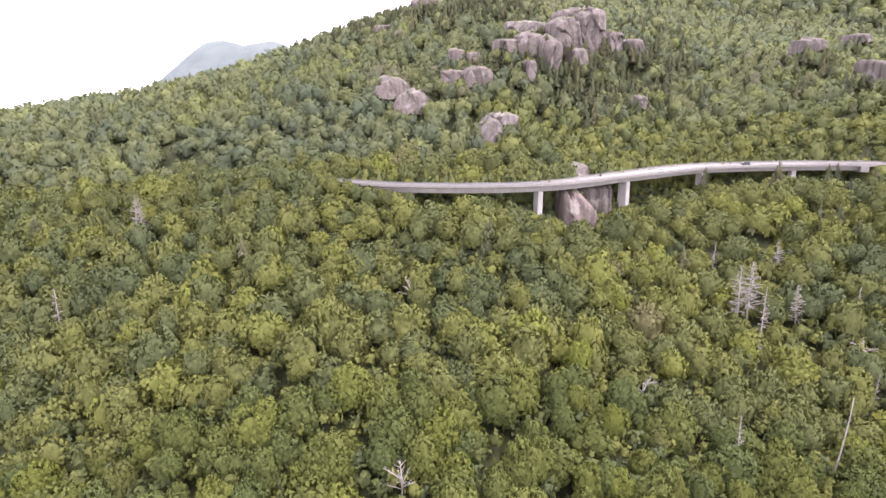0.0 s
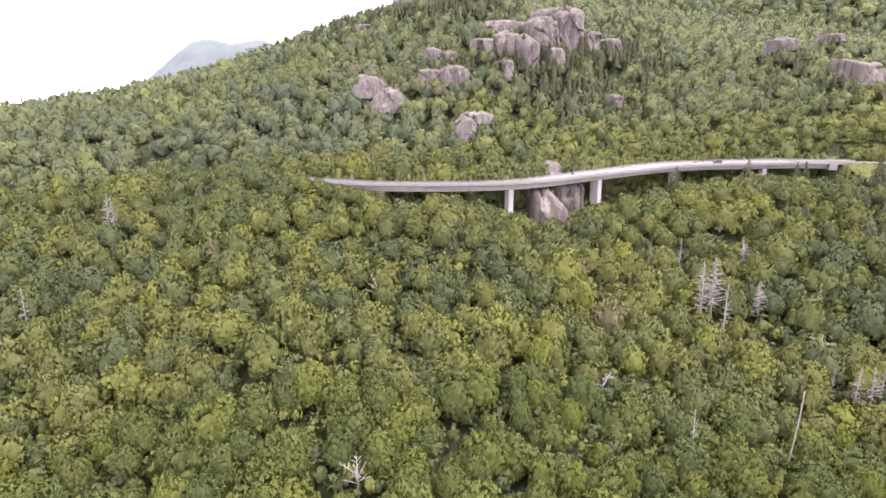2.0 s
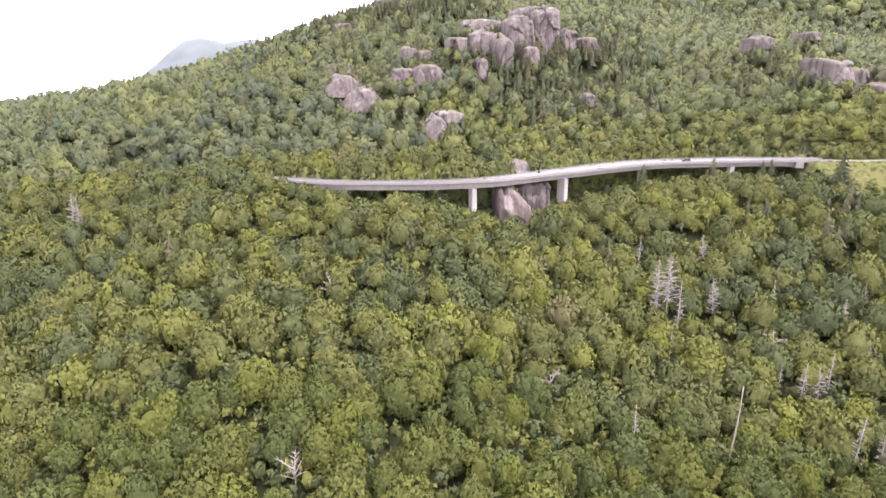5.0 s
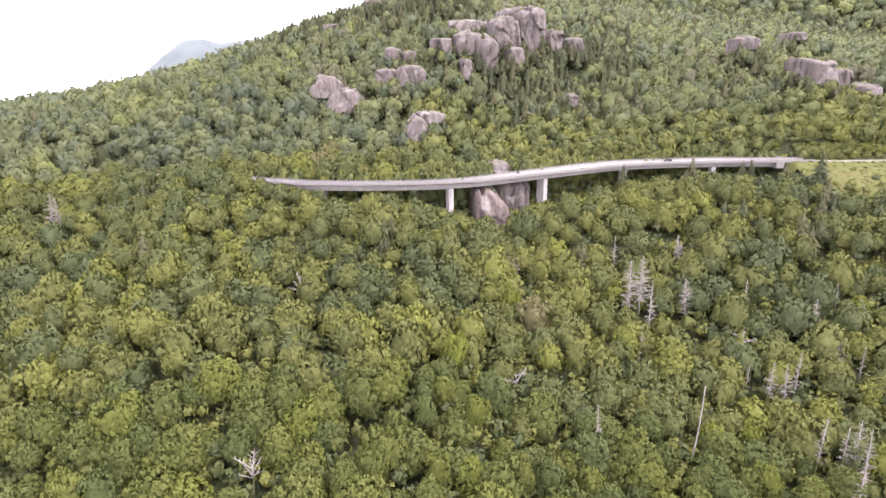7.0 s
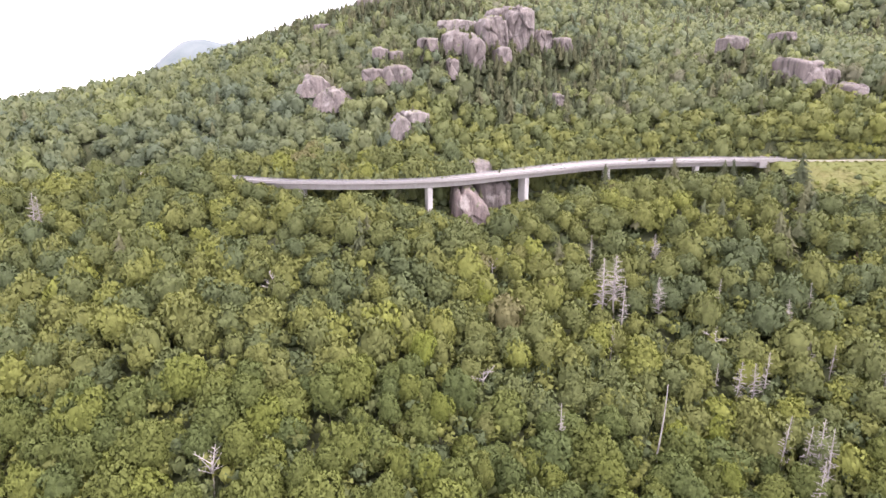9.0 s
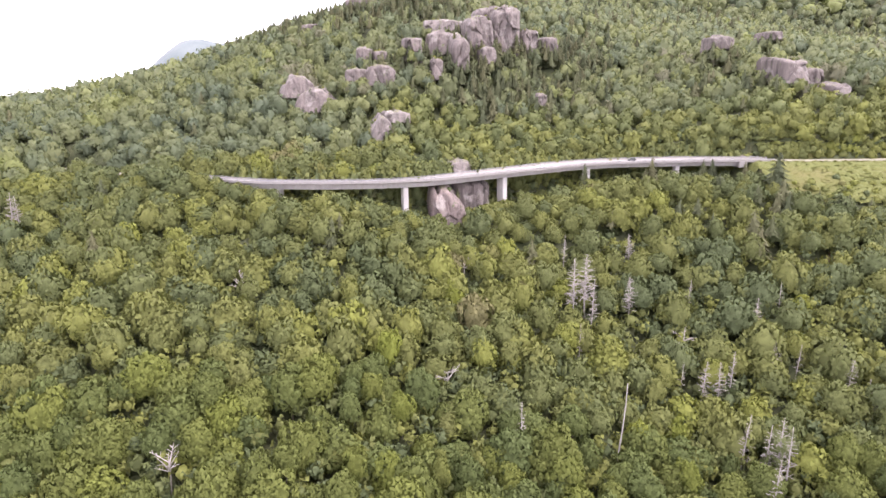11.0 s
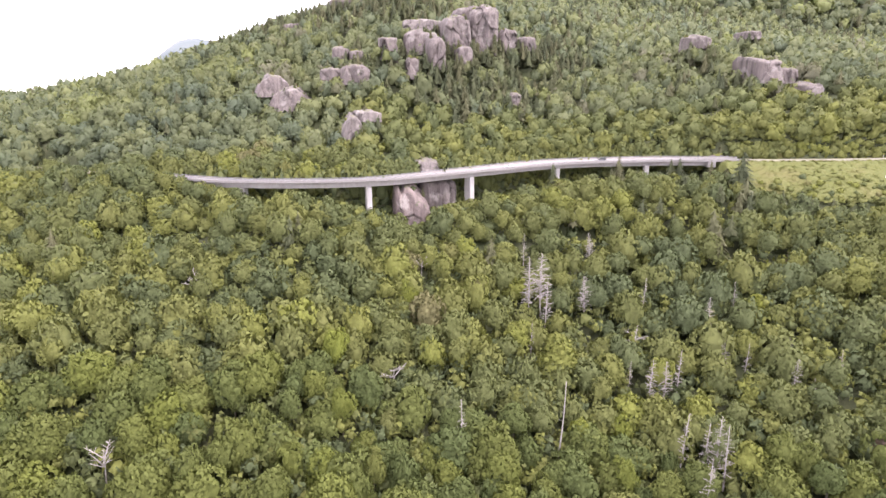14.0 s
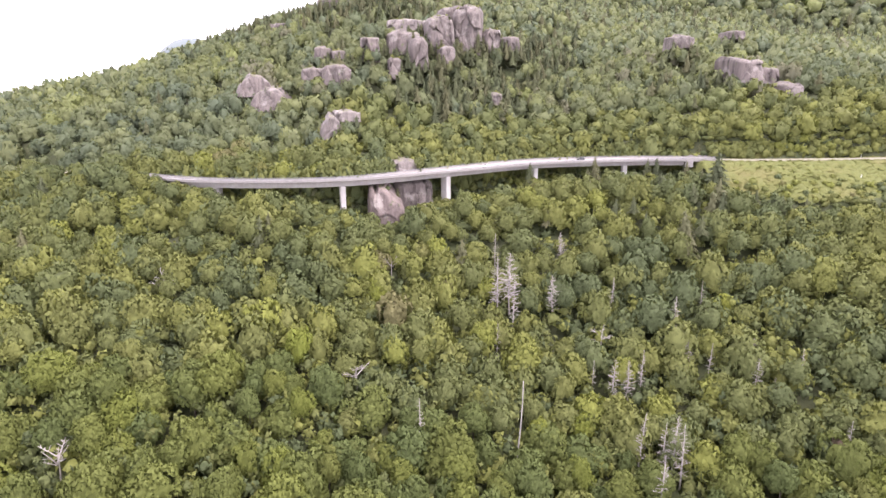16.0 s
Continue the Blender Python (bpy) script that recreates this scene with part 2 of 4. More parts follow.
CLEAR = ((0, 1.9, 2.15, 2.5, 3.0, 3.6, 3.85, 4.1, 4.9, 5.15, 5.45, 5.8, 7.0, 8.0, 8.4, 9.0), (-12.0, -11.0, -9.5, -6.0, -3.2, -2.6, 0.0, 3.5, 5.0, 6.0, 4.0, 1.5, 0.5, 1.0, 8.0, 14.0))


ROCKS = []


def treetops(x, y):
    """The canopy's level, kept below the sight of the viaduct on its valley side and above the road on its hill side."""
    x, y = np.broadcast_arrays(np.asarray(x, float), np.asarray(y, float))
    shape = x.shape
    x, y = x.ravel(), y.ravel()
    z = canopy(x, y)
    d, side, k, rz = road_gap(x, y)
    cap = rz - 6.2 - np.interp(k, *CLEAR)
    span = (k < 10.95) & (k > 0.05)
    low = np.clip(z - cap, 0, None) * soft(95, 45, d)
    high = np.clip(cap + 1.0 - 0.36 * np.clip(d - 6, 0, None) - z, 0, None) * soft(60, 30, d) * (k < 8.2)
    hide = np.clip(rz + 4.5 - 0.3 * d - z, 0, None) * soft(2.6, 2.2, k) * soft(42, 25, d)
    valley = z - low + np.maximum(high, hide)
    hill = z + np.clip(rz + 3.5 + 0.25 * d - z, 0, None) * soft(60, 25, d)
    hill = np.where(k < 8.2, cap + (hill - cap) * soft(0, 17, d), hill)
    z = np.where(span, np.where(side < 0, valley, hill), z)
    # the hillside carries its outcrops
    for rx, ry, r, h, sz in ROCKS[3:-2]:
        near = np.exp(-((x - rx) / (r + 7)) ** 2 - ((y - ry + 2) / 12) ** 2)
        z = z + near * np.clip(h - 0.3 * sz - z, 0, 40)
    # the hollow in front of the boulder and the tall piers
    z = z - 6.0 * np.exp(-((x - 61) / 12) ** 2 - ((y - 234) / 11) ** 2)
    return z.reshape(shape)


def meadow(x, y):
    """1 on the grassy fill slope below the road past the viaduct's end."""
    d, side, k, _ = road_gap(x, y)
    return soft(213, 235, x) * soft(44, 28, d) * (side < 0) + soft(213, 230, x) * soft(12.5, 9.5, d)


def ground(x, y):
    x, y = np.broadcast_arrays(np.asarray(x, float), np.asarray(y, float))
    shape = x.shape
    x, y = x.ravel(), y.ravel()
    d, side, k, rz = road_gap(x, y)
    z = treetops(x, y) - 8.5 - 4.0 * soft(25, 70, d)
    # roadbed on the hill past both ends of the viaduct, with a fill slope below it
    bed = np.maximum(soft(214, 222, x), 0.6 * soft(-66, -78, x))
    fill = rz - 0.35 - np.clip(d - 7, 0, None) * 0.5
    z = np.where(side < 0, z + bed * soft(52, 36, d) * (fill - z), z)
    z = np.where(side >= 0, z + bed * soft(16, 7, d) * (rz - 0.35 - z), z)
    # the ground stays clear of the viaduct's deck
    over = (1 - bed) * soft(16, 9, d)
    z = z - over * np.clip(z - (rz - 6.5), 0, None)
    return z.reshape(shape)


# ---- building helpers ----
def shade_smooth(me):
    me.polygons.foreach_set("use_smooth", np.ones(len(me.polygons), bool))


def part(name, bm, material, parent=None, label="", smooth=False):
    me = bpy.data.meshes.new(name)
    bm.to_mesh(me)
    bm.free()
    me.materials.append(material)
    if smooth:
        shade_smooth(me)
    ob = new(name, me)
    if parent:
        ob.parent = parent
    return tagged(ob, label)


def from_arrays(name, verts, faces, material, parent=None, smooth=False):
    """A mesh object from vertex and (equal-sided) face arrays."""
    verts, faces = np.asarray(verts, np.float32), np.asarray(faces, np.int32)
    me = bpy.data.meshes.new(name)
    n, w = faces.shape
    me.vertices.add(len(verts))
    me.vertices.foreach_set("co", verts.ravel())
    me.loops.add(n * w)
    me.loops.foreach_set("vertex_index", faces.ravel())
    me.polygons.add(n)
    me.polygons.foreach_set("loop_start", np.arange(0, n * w, w, dtype=np.int32))
    me.update(calc_edges=True)
    me.materials.append(material)
    if smooth:
        shade_smooth(me)
    ob = new(name, me)
    if parent:
        ob.parent = parent
    return ob


def sweep(line, section, closed=True):
    """A section (offset to the left of the way, height) carried along a line of (place, left, up); capped at both ends."""
    bm = bmesh.new()
    rings = [[bm.verts.new(p + left * a + up * b) for a, b in section] for p, left, up in line]
    m = len(section)
    for r, s in zip(rings, rings[1:]):
        for i in range(m if closed else m - 1):
            bm.faces.new((r[i], r[(i + 1) % m], s[(i + 1) % m], s[i]))
    if closed:
        bm.faces.new(rings[0][::-1])
        bm.faces.new(rings[-1])
    bmesh.ops.recalc_face_normals(bm, faces=bm.faces)
    return bm


def block(sx, sy, z0, z1, bevel=0.1, taper=1.0):
    bm = bmesh.new()
    bmesh.ops.create_cube(bm, size=1)
    for v in bm.verts:
        k = taper if v.co.z > 0 else 1.0
        v.co = Vector((v.co.x * sx * k, v.co.y * sy * k, z1 if v.co.z > 0 else z0))
    if bevel:
        bmesh.ops.bevel(bm, geom=list(bm.edges), offset=bevel, segments=1, affect="EDGES")
    return bm


def limb(a, b, ra, rb, sides=6, bow=0.0):
    """A tapered, slightly bowed round limb from a to b."""
    bm = bmesh.new()
    a, b = Vector(a), Vector(b)
    way = b - a
    q = way.to_track_quat("Z", "Y")
    rings = []
    for k in range(4):
        t = k / 3
        c = a + way * t + Vector((0, 0, bow * math.sin(math.pi * t)))
        r = ra + (rb - ra) * t
        rings.append([bm.verts.new(c + q @ Vector((math.cos(2 * math.pi * i / sides) * r, math.sin(2 * math.pi * i / sides) * r, 0))) for i in range(sides)])
    for r, s in zip(rings, rings[1:]):
        for i in range(sides):
            bm.faces.new((r[i], r[(i + 1) % sides], s[(i + 1) % sides], s[i]))
    bm.faces.new(rings[0][::-1])
    bm.faces.new(rings[-1])
    return bm


# ---- ground ----
def warped(lo, hi, a, b, fine, coarse):
    """Even fine steps between a and b, growing steps out to lo and hi."""
    mid = list(np.arange(a, b + 1e-6, fine))
    up, down, step = [], [], fine
    v = b
    while v < hi:
        step = min(step * 1.25, coarse)
        v += step
        up.append(v)
    v, step = a, fine
    while v > lo:
        step = min(step * 1.25, coarse)
        v -= step
        down.append(v)
    return np.array(down[::-1] + mid + up)


# ---- viaduct ----
def road_frames(k0, k1, step=0.06):
    """Place, left (downhill is minus) and up along the road, with its banking."""
    out = []
    for k in np.arange(k0, k1 + 1e-6, step):
        p = np.array([np.interp(k, LINE_K, LINE[:, c]) for c in range(3)])
        q = np.array([np.interp(min(k + 0.1, 11), LINE_K, LINE[:, c]) - np.interp(max(k - 0.1, 0), LINE_K, LINE[:, c]) for c in range(3)])
        t = Vector((q[0], q[1], 0)).normalized()
        left = Vector((-t.y, t.x, 0))
        bank = float(np.interp(k, [0, 3, 4, 4.8, 5.5, 7, 8.2, 9], [-0.03, -0.05, -0.05, 0.02, 0.085, 0.085, 0.04, 0.02]))
        left = (left + Vector((0, 0, bank))).normalized()
        out.append((Vector(p), left, Vector((0, 0, 1))))
    return out


K0, K1 = 1.75, 8.0
viaduct = tagged(new("viaduct"), "long curving concrete road viaduct on slab piers against a wooded mountainside", "bridge")
frames = road_frames(K0, K1)
part("box_girder", sweep(frames, [(-5.7, -0.02), (-5.7, -0.32), (-3.2, -0.62), (-2.6, -2.75), (2.6, -2.75), (3.2, -0.62), (5.7, -0.32), (5.7, -0.02)]), concrete, viaduct, "grey concrete box girder")
rail_frames = road_frames(K0, 8.45)
part("parapet", sweep(rail_frames, [(-5.75, -0.30), (-5.75, 0.82), (-5.5, 0.86), (-5.3, 0.3), (-5.2, 0.0)]), concrete_pale, viaduct, "pale concrete parapet")
part("parapet", sweep(rail_frames, [(5.75, -0.30), (5.75, 0.82), (5.5, 0.86), (5.3, 0.3), (5.2, 0.0)]), concrete_pale, viaduct, "pale concrete parapet")
part("roadway", sweep(frames, [(-5.2, -0.01), (-5.2, 0.03), (5.2, 0.03), (5.2, -0.01)]), road_surface, viaduct, "pale worn road surface")
rail_post = block(0.12, 0.12, 0.8, 1.12, 0.02)
post_me = bpy.data.meshes.new("rail_post")
rail_post.to_mesh(post_me)
rail_post.free()
post_me.materials.append(rail_metal)
for off in (-5.6, 5.6):
    part("rail", sweep(rail_frames, [(off - 0.1, 1.08), (off + 0.1, 1.08), (off + 0.1, 1.30), (off - 0.1, 1.30)]), rail_metal, viaduct, "grey steel rail")
    for p, left, up in road_frames(K0 + 0.02, 8.43, 0.07):
        ob = new("rail_post", post_me)
        ob.parent = viaduct
        ob.location = p + left * off
PIERS = [(2.0, 4.6, 2.2), (3.0, 4.6, 2.2), (4.0, 4.6, 2.4), (5.0, 5.4, 2.6), (6.0, 4.6, 2.3), (7.0, 4.6, 2.3)]
for k, wide, thick in PIERS:
    p, left, up = road_frames(k, k)[0]
    base = float(ground(p.x, p.y)) - 2
    top = p.z - 2.72
    ob = part("pier", block(wide, thick, base - p.z, top - p.z, 0.25), pier_concrete, viaduct, "pale concrete slab pier")
    ob.matrix_basis = pose(p.x, p.y, p.z, 0, 0, math.degrees(math.atan2(left.y, left.x)))

# the road on the hill past both ends
for a, b in ((0.0, K0), (K1, 11.0)):
    road = part("road", sweep(road_frames(a, b, 0.05), [(-5.6, -0.5), (-5.2, 0.02), (5.2, 0.02), (5.6, -0.5)]), road_far)
    tagged(road, "pale worn two-lane road on the hillside", "road", kind="structure")
p, left, up = road_frames(8.0, 8.0)[0]
abut = part("abutment", block(11.4, 4.0, -3.6, -0.1, 0.2), concrete_pale)
abut.matrix_basis = pose(p.x + 1.5, p.y - 0.4, p.z, 0, 0, math.degrees(math.atan2(left.y, left.x)))
tagged(abut, "pale concrete abutment under the end of the viaduct", "abutment", kind="structure")


# ---- rocks ----
LEDGES = []


def crag(centre, size, turn, seed, material, label, cell, lean, taper, outline=None):
    """A rock face: a mass of flat-faced blocks set back or forward from one another along joints, with a sloping top that runs back into the hill."""
    rng = np.random.default_rng(seed)
    sx, sy, sz = size
    nu, nf = int(np.clip(2 * sx / 0.4, 22, 64)), int(np.clip(2 * sz / 0.45, 18, 60))
    nt = max(8, nf // 3)
    u = np.linspace(-1, 1, nu)[:, None]
    steps = np.interp(u[:, 0], np.linspace(-1, 1, 9), rng.uniform(-0.22, 0.0, 9) * (0.4 + taper))[:, None]
    crest = sz * (1 - taper * 1.5 * np.abs(u) ** 2.2 + steps)
    if outline:
        crest = sz * np.interp(u, *zip(*outline)) + 0.3 * steps
    front = -sy * np.sqrt(np.clip(1 - 0.92 * u ** 4, 0.02, 1))
    f = np.linspace(0, 1, nf)[None, :]
    zf = -sz + (crest + sz) * f
    yf = front + 0 * f + lean * (zf + sz) * 0.5 + 0.35 * sy * np.clip(f - 0.82, 0, 1) ** 2 / 0.03
    g = np.linspace(0, 1, nt + 1)[None, 1:]
    yt = yf[:, -1:] + (2.2 * sy - front * 0) * g
    zt = crest + 0.30 * sz * g * (1 - 0.6 * u * u)
    yb, zb = yt[:, -1:] + 0.3, -sz + 0 * u
    x = np.concatenate([u * sx + 0 * zf, u * sx + 0 * zt, u * sx], 1)
    y, z = np.concatenate([yf, yt, yb], 1), np.concatenate([zf, zt, zb], 1)
    # blocks: every point belongs to the nearest joint cell, which has its own set-back and tilt
    count = int(np.clip(4 * sx * sz / cell ** 2, 5, 70))
    seeds = np.stack([rng.uniform(-sx, sx, count), rng.uniform(-sz, sz * 1.4, count)], -1)
    back, tx, tz = rng.uniform(-0.75, 0.75, count), rng.normal(size=count) * 0.16, rng.normal(size=count) * 0.12
    fall = z + np.concatenate([0 * zf, (yt - yf[:, -1:]) * 0.6, 0 * u], 1)
    dx, dz = x[..., None] - seeds[:, 0], (fall[..., None] - seeds[:, 1])
    dist = np.hypot(dx, dz * 0.42)
    two = np.argpartition(dist, 1, axis=2)[..., :2]
    d01 = np.take_along_axis(dist, two, 2)
    near_id = np.where(d01[..., 0] <= d01[..., 1], two[..., 0], two[..., 1])
    take = lambda arr: np.take_along_axis(arr, near_id[..., None], 2)[..., 0]
    push = (back[near_id] * cell * 0.36 + tx[near_id] * take(dx) + tz[near_id] * take(dz)) * (0.5 if outline else 1.0)
    push -= 0.6 * np.clip(1 - np.abs(d01[..., 0] - d01[..., 1]) / 0.45, 0, 1)
    top_share = np.concatenate([0 * zf, 0 * zt + 1, 0 * u], 1)
    rough = np.array([[noise.fractal(Vector((x[i, j] * 0.5, z[i, j] * 0.32, seed * 3.7 + y[i, j] * 0.3)), 0.9, 2.1, 4) for j in range(x.shape[1])] for i in range(nu)])
    push = push * np.clip((1.02 - np.abs(u)) / 0.12, 0, 1) + rough * 0.42
    y, z = y - push * (1 - top_share), z + push * top_share * 0.5
    x = x + rough * 0.3
    verts = np.stack([x, y, z], -1)
    m = verts.shape[1]
    idx = np.arange(nu * m).reshape(nu, m)
    nxt = np.roll(idx, -1, 1)
    faces = np.stack([idx[:-1], idx[1:], nxt[1:], nxt[:-1]], -1).reshape(-1, 4)
    ob = from_arrays("rock_outcrop", verts.reshape(-1, 3), faces, material)
    bm = bmesh.new()
    bm.from_mesh(ob.data)
    bm.verts.ensure_lookup_table()
    bm.faces.new([bm.verts[i] for i in idx[0]])
    bm.faces.new([bm.verts[i] for i in idx[-1][::-1]])
    bmesh.ops.recalc_face_normals(bm, faces=bm.faces)
    bm.to_mesh(ob.data)
    bm.free()
    ob.matrix_basis = pose(*centre, 0, 0, turn)
    tops = [ob.matrix_basis @ Vector(v) for v in verts[2:-2, nf + 1:nf + nt - 1].reshape(-1, 3)]
    pick = np.random.default_rng(seed).permutation(len(tops))[:int(3 + 0.06 * sx * sy)]
    LEDGES.extend(tops[i] for i in pick)
    return tagged(ob, label, "rock", "rock outcrops")


def rock(x, y, z, sx, sy, sz, turn, seed, material, label, cell=4.5, lean=0.5, taper=0.12, show=0.55, outline=None):
    crag((x, y, z), (sx, sy, sz), turn, seed, material, label, cell, lean, taper, outline)
    ROCKS.append((x, y, max(sx, sy), z, sz * show / 0.25))


NOTCHED = ((-1, 0.5), (-0.94, 0.94), (-0.72, 1.0), (-0.6, 0.76), (-0.42, 0.96), (-0.12, 0.98), (0.15, 0.82), (0.5, 0.62), (0.85, 0.38), (1, 0.0))
PEAKED = ((-1, -0.3), (-0.55, 0.45), (-0.1, 1.0), (0.35, 0.9), (0.75, 0.5), (1, -0.1))
SLAB = ((-1, -0.5), (-0.55, 0.55), (-0.15, 1.0), (0.4, 0.85), (0.8, 0.35), (1, -0.3))
CLIFF = "tall grey cliff with vertical joints above the woods"
DOME = "smooth grey rock dome rising from the trees"
SLOPE = "weathered grey outcrop on the wooded slope"
rock(61.2, 246.0, 55.0, 8.8, 6.0, 14.2, 8, 3, rock_brown, "big brown-grey boulder standing beside a viaduct pier", 8.0, 0.12, 0.22, 0.5, NOTCHED)
rock(72.5, 264, 63.5, 10.0, 5.0, 7.0, 28, 5, rock_grey, "dark grey cliff under the viaduct deck", 5.0, 0.1, 0.05, 0.55)
rock(66.0, 277, 75.6, 10.5, 5.0, 4.0, 20, 8, rock_pale, "pale bare rock slab above the road", 6.5, 1.3, 0.3, 0.55)
rock(26.3, 300, 95.0, 6.2, 6.0, 6.6, 15, 11, rock_pale, "pale jagged boulder among the trees", 6.0, 0.5, 0.25, 0.55, PEAKED)
rock(34.5, 307, 101.0, 7.2, 4, 3.2, 20, 12, rock_pale, "pale boulder in the woods", 5.0, 0.5, 0.2, 0.55)
rock(-30.0, 350, 119.5, 11.0, 8, 7.0, 20, 13, rock_grey, DOME, 9.0, 0.9, 0.3, 0.6, SLAB)
rock(-19.5, 343, 111.3, 11.8, 8, 7.6, -10, 14, rock_grey, DOME, 9.0, 0.9, 0.25, 0.6, SLAB)
rock(21.5, 350, 126.3, 8.9, 7, 6.8, 10, 15, rock_grey, SLOPE, 4.5, 0.5, 0.3, 0.55)
rock(6, 353, 125.8, 7.2, 6, 4.8, 0, 16, rock_grey, SLOPE, 4.5, 0.5, 0.12, 0.55)
rock(8.5, 372, 141.0, 5.0, 5, 4.0, 0, 31, rock_grey, SLOPE, 4.5, 0.5, 0.12, 0.55)
rock(19, 373, 140.0, 4.6, 5, 3.0, 12, 39, rock_grey, SLOPE, 4.2, 0.5, 0.12, 0.55)
rock(40, 370, 145.9, 6.0, 6, 4.6, 8, 17, rock_grey, "blocky grey cliff with a flat top", 6.5, 0.2, 0.02, 0.55)
rock(40.4, 369.4, 138.5, 5.8, 6, 3.6, 4, 40, rock_grey, "blocky grey rock under a flat-topped block", 6.5, 0.2, 0.02, 0.55)
rock(57, 395, 150.0, 9.5, 8, 8.4, -12, 18, rock_grey, CLIFF, 6.5, 0.6, 0.12, 0.55)
rock(71.5, 379, 140.8, 6.0, 6, 10.2, 14, 32, rock_grey, CLIFF, 6.5, 0.4, 0.25, 0.55)
rock(55.4, 368, 131.0, 4.4, 5, 7.0, 0, 33, rock_grey, SLOPE, 4.2, 0.5, 0.12, 0.55)
rock(86, 402, 155.5, 9.4, 7, 13.5, 10, 19, rock_grey, CLIFF, 6.0, 0.5, 0.12, 0.55)
rock(104.5, 415, 160.5, 10.4, 9, 17.5, -6, 20, rock_grey, CLIFF, 6.5, 0.35, 0.1, 0.55)
rock(98, 432, 171.0, 14.0, 8, 9.5, 6, 41, rock_grey, CLIFF, 6.5, 0.5, 0.3, 0.55)
rock(90.5, 384, 141.0, 5.2, 5, 6.0, 12, 34, rock_grey, SLOPE, 4.2, 0.5, 0.12, 0.55)
rock(122.8, 421, 154.5, 6.6, 5, 8.6, 0, 35, rock_grey, CLIFF, 4.2, 0.5, 0.12, 0.55)
rock(137.6, 415, 151.5, 5.4, 5, 5.4, 20, 36, rock_grey, SLOPE, 4.2, 0.5, 0.12, 0.55)
rock(60, 428, 166.5, 14.5, 6, 4.6, 0, 21, rock_pale, "pale bare rock on the brow of the cliff", 4.5, 0.9, 0.12, 0.55)
rock(-15, 544, 200.0, 15.0, 8, 10.0, 0, 22, rock_grey, "grey rock on the mountain's shoulder", 6.0, 0.5, 0.12, 0.55)
rock(-48, 483, 172.5, 9.0, 5, 4.5, 0, 37, rock_grey, SLOPE, 4.2, 0.5, 0.12, 0.55)
rock(278.5, 357, 127.5, 9.0, 8, 7.4, 6, 23, rock_grey, "grey rock brow with a flat top above the woods", 6.5, 0.5, 0.0, 0.55)
rock(289.5, 357, 124.8, 8.0, 7, 5.6, -8, 38, rock_grey, "grey rock brow above the woods", 5.0, 0.5, 0.12, 0.55)
rock(254, 401, 150.5, 7.5, 6, 4.6, 0, 24, rock_grey, "grey outcrop on the far slope", 6.0, 0.5, 0.12, 0.55)
rock(302, 423, 158.0, 6.0, 6, 3.4, 0, 25, rock_grey, "grey outcrop on the far slope", 5.0, 0.5, 0.12, 0.55)
rock(294, 333, 112.5, 5.5, 5, 7.0, 0, 26, rock_grey, SLOPE, 5.0, 0.5, 0.12, 0.55)
rock(120.3, 345, 110.9, 3.0, 3, 3.8, 0, 27, rock_grey, SLOPE, 4.2, 0.5, 0.12, 0.55)
rock(-8, 263, 76.4, 2.2, 1.6, 2.8, 0, 28, rock_pale, "small pale boulder beside the road", 4.2, 0.5, 0.12, 0.55)
rock(227, 300, 78.6, 7.0, 2.0, 1.3, 4, 29, rock_pale, "low pale rock cutting beside the road", 4.2, 0.5, 0.3, 0.55)


gx, gy = warped(-2600, 2900, -330, 460, 4.5, 160), warped(-1500, 3600, 70, 560, 4.5, 160)
mx, my = np.meshgrid(gx, gy, indexing="ij")
gz = ground(mx, my)
gz = gz - 1.6 * soft(0.2, 0.9, meadow(mx.ravel(), my.ravel())).reshape(mx.shape) * (road_gap(mx.ravel(), my.ravel())[0] > 8).reshape(mx.shape)
gz = gz + 1.2 * np.sin(mx * 0.071 + 1.3 * np.sin(my * 0.05)) * np.sin(my * 0.083) * soft(20, 40, road_gap(mx.ravel(), my.ravel())[0]).reshape(mx.shape)
idx = np.arange(mx.size).reshape(mx.shape)
quads = np.stack([idx[:-1, :-1], idx[1:, :-1], idx[1:, 1:], idx[:-1, 1:]], -1).reshape(-1, 4)
land = from_arrays("ground", np.stack([mx, my, gz], -1).reshape(-1, 3), quads, forest_floor, smooth=True)
tagged(land, "leaf-strewn forest floor of a steep mountainside", "ground", kind="structure")


# ---- trees ----
def sphere_points(n, rng):
    v = rng.normal(size=(n, 3))
    return v / np.linalg.norm(v, axis=1, keepdims=True)


def ball_mesh(level):
    """Even directions over a sphere and the triangles between them."""
    ico = bmesh.new()
    bmesh.ops.create_icosphere(ico, subdivisions=level, radius=1)
    d = np.array([v.co[:] for v in ico.verts])
    t = np.array([[v.index for v in f.verts] for f in ico.faces])
    ico.free()
    return d / np.linalg.norm(d, axis=1, keepdims=True), t


def reach_of(d, mid, rad, least):
    """How far the outline of a heap of balls lies from its heart along the directions d."""
    b = d @ mid.T
    q = b * b - (np.sum(mid * mid, 1) - rad * rad)
    far = np.where(q > 0, b + np.sqrt(np.clip(q, 0, None)), 0)
    return np.maximum(far.max(1), least)


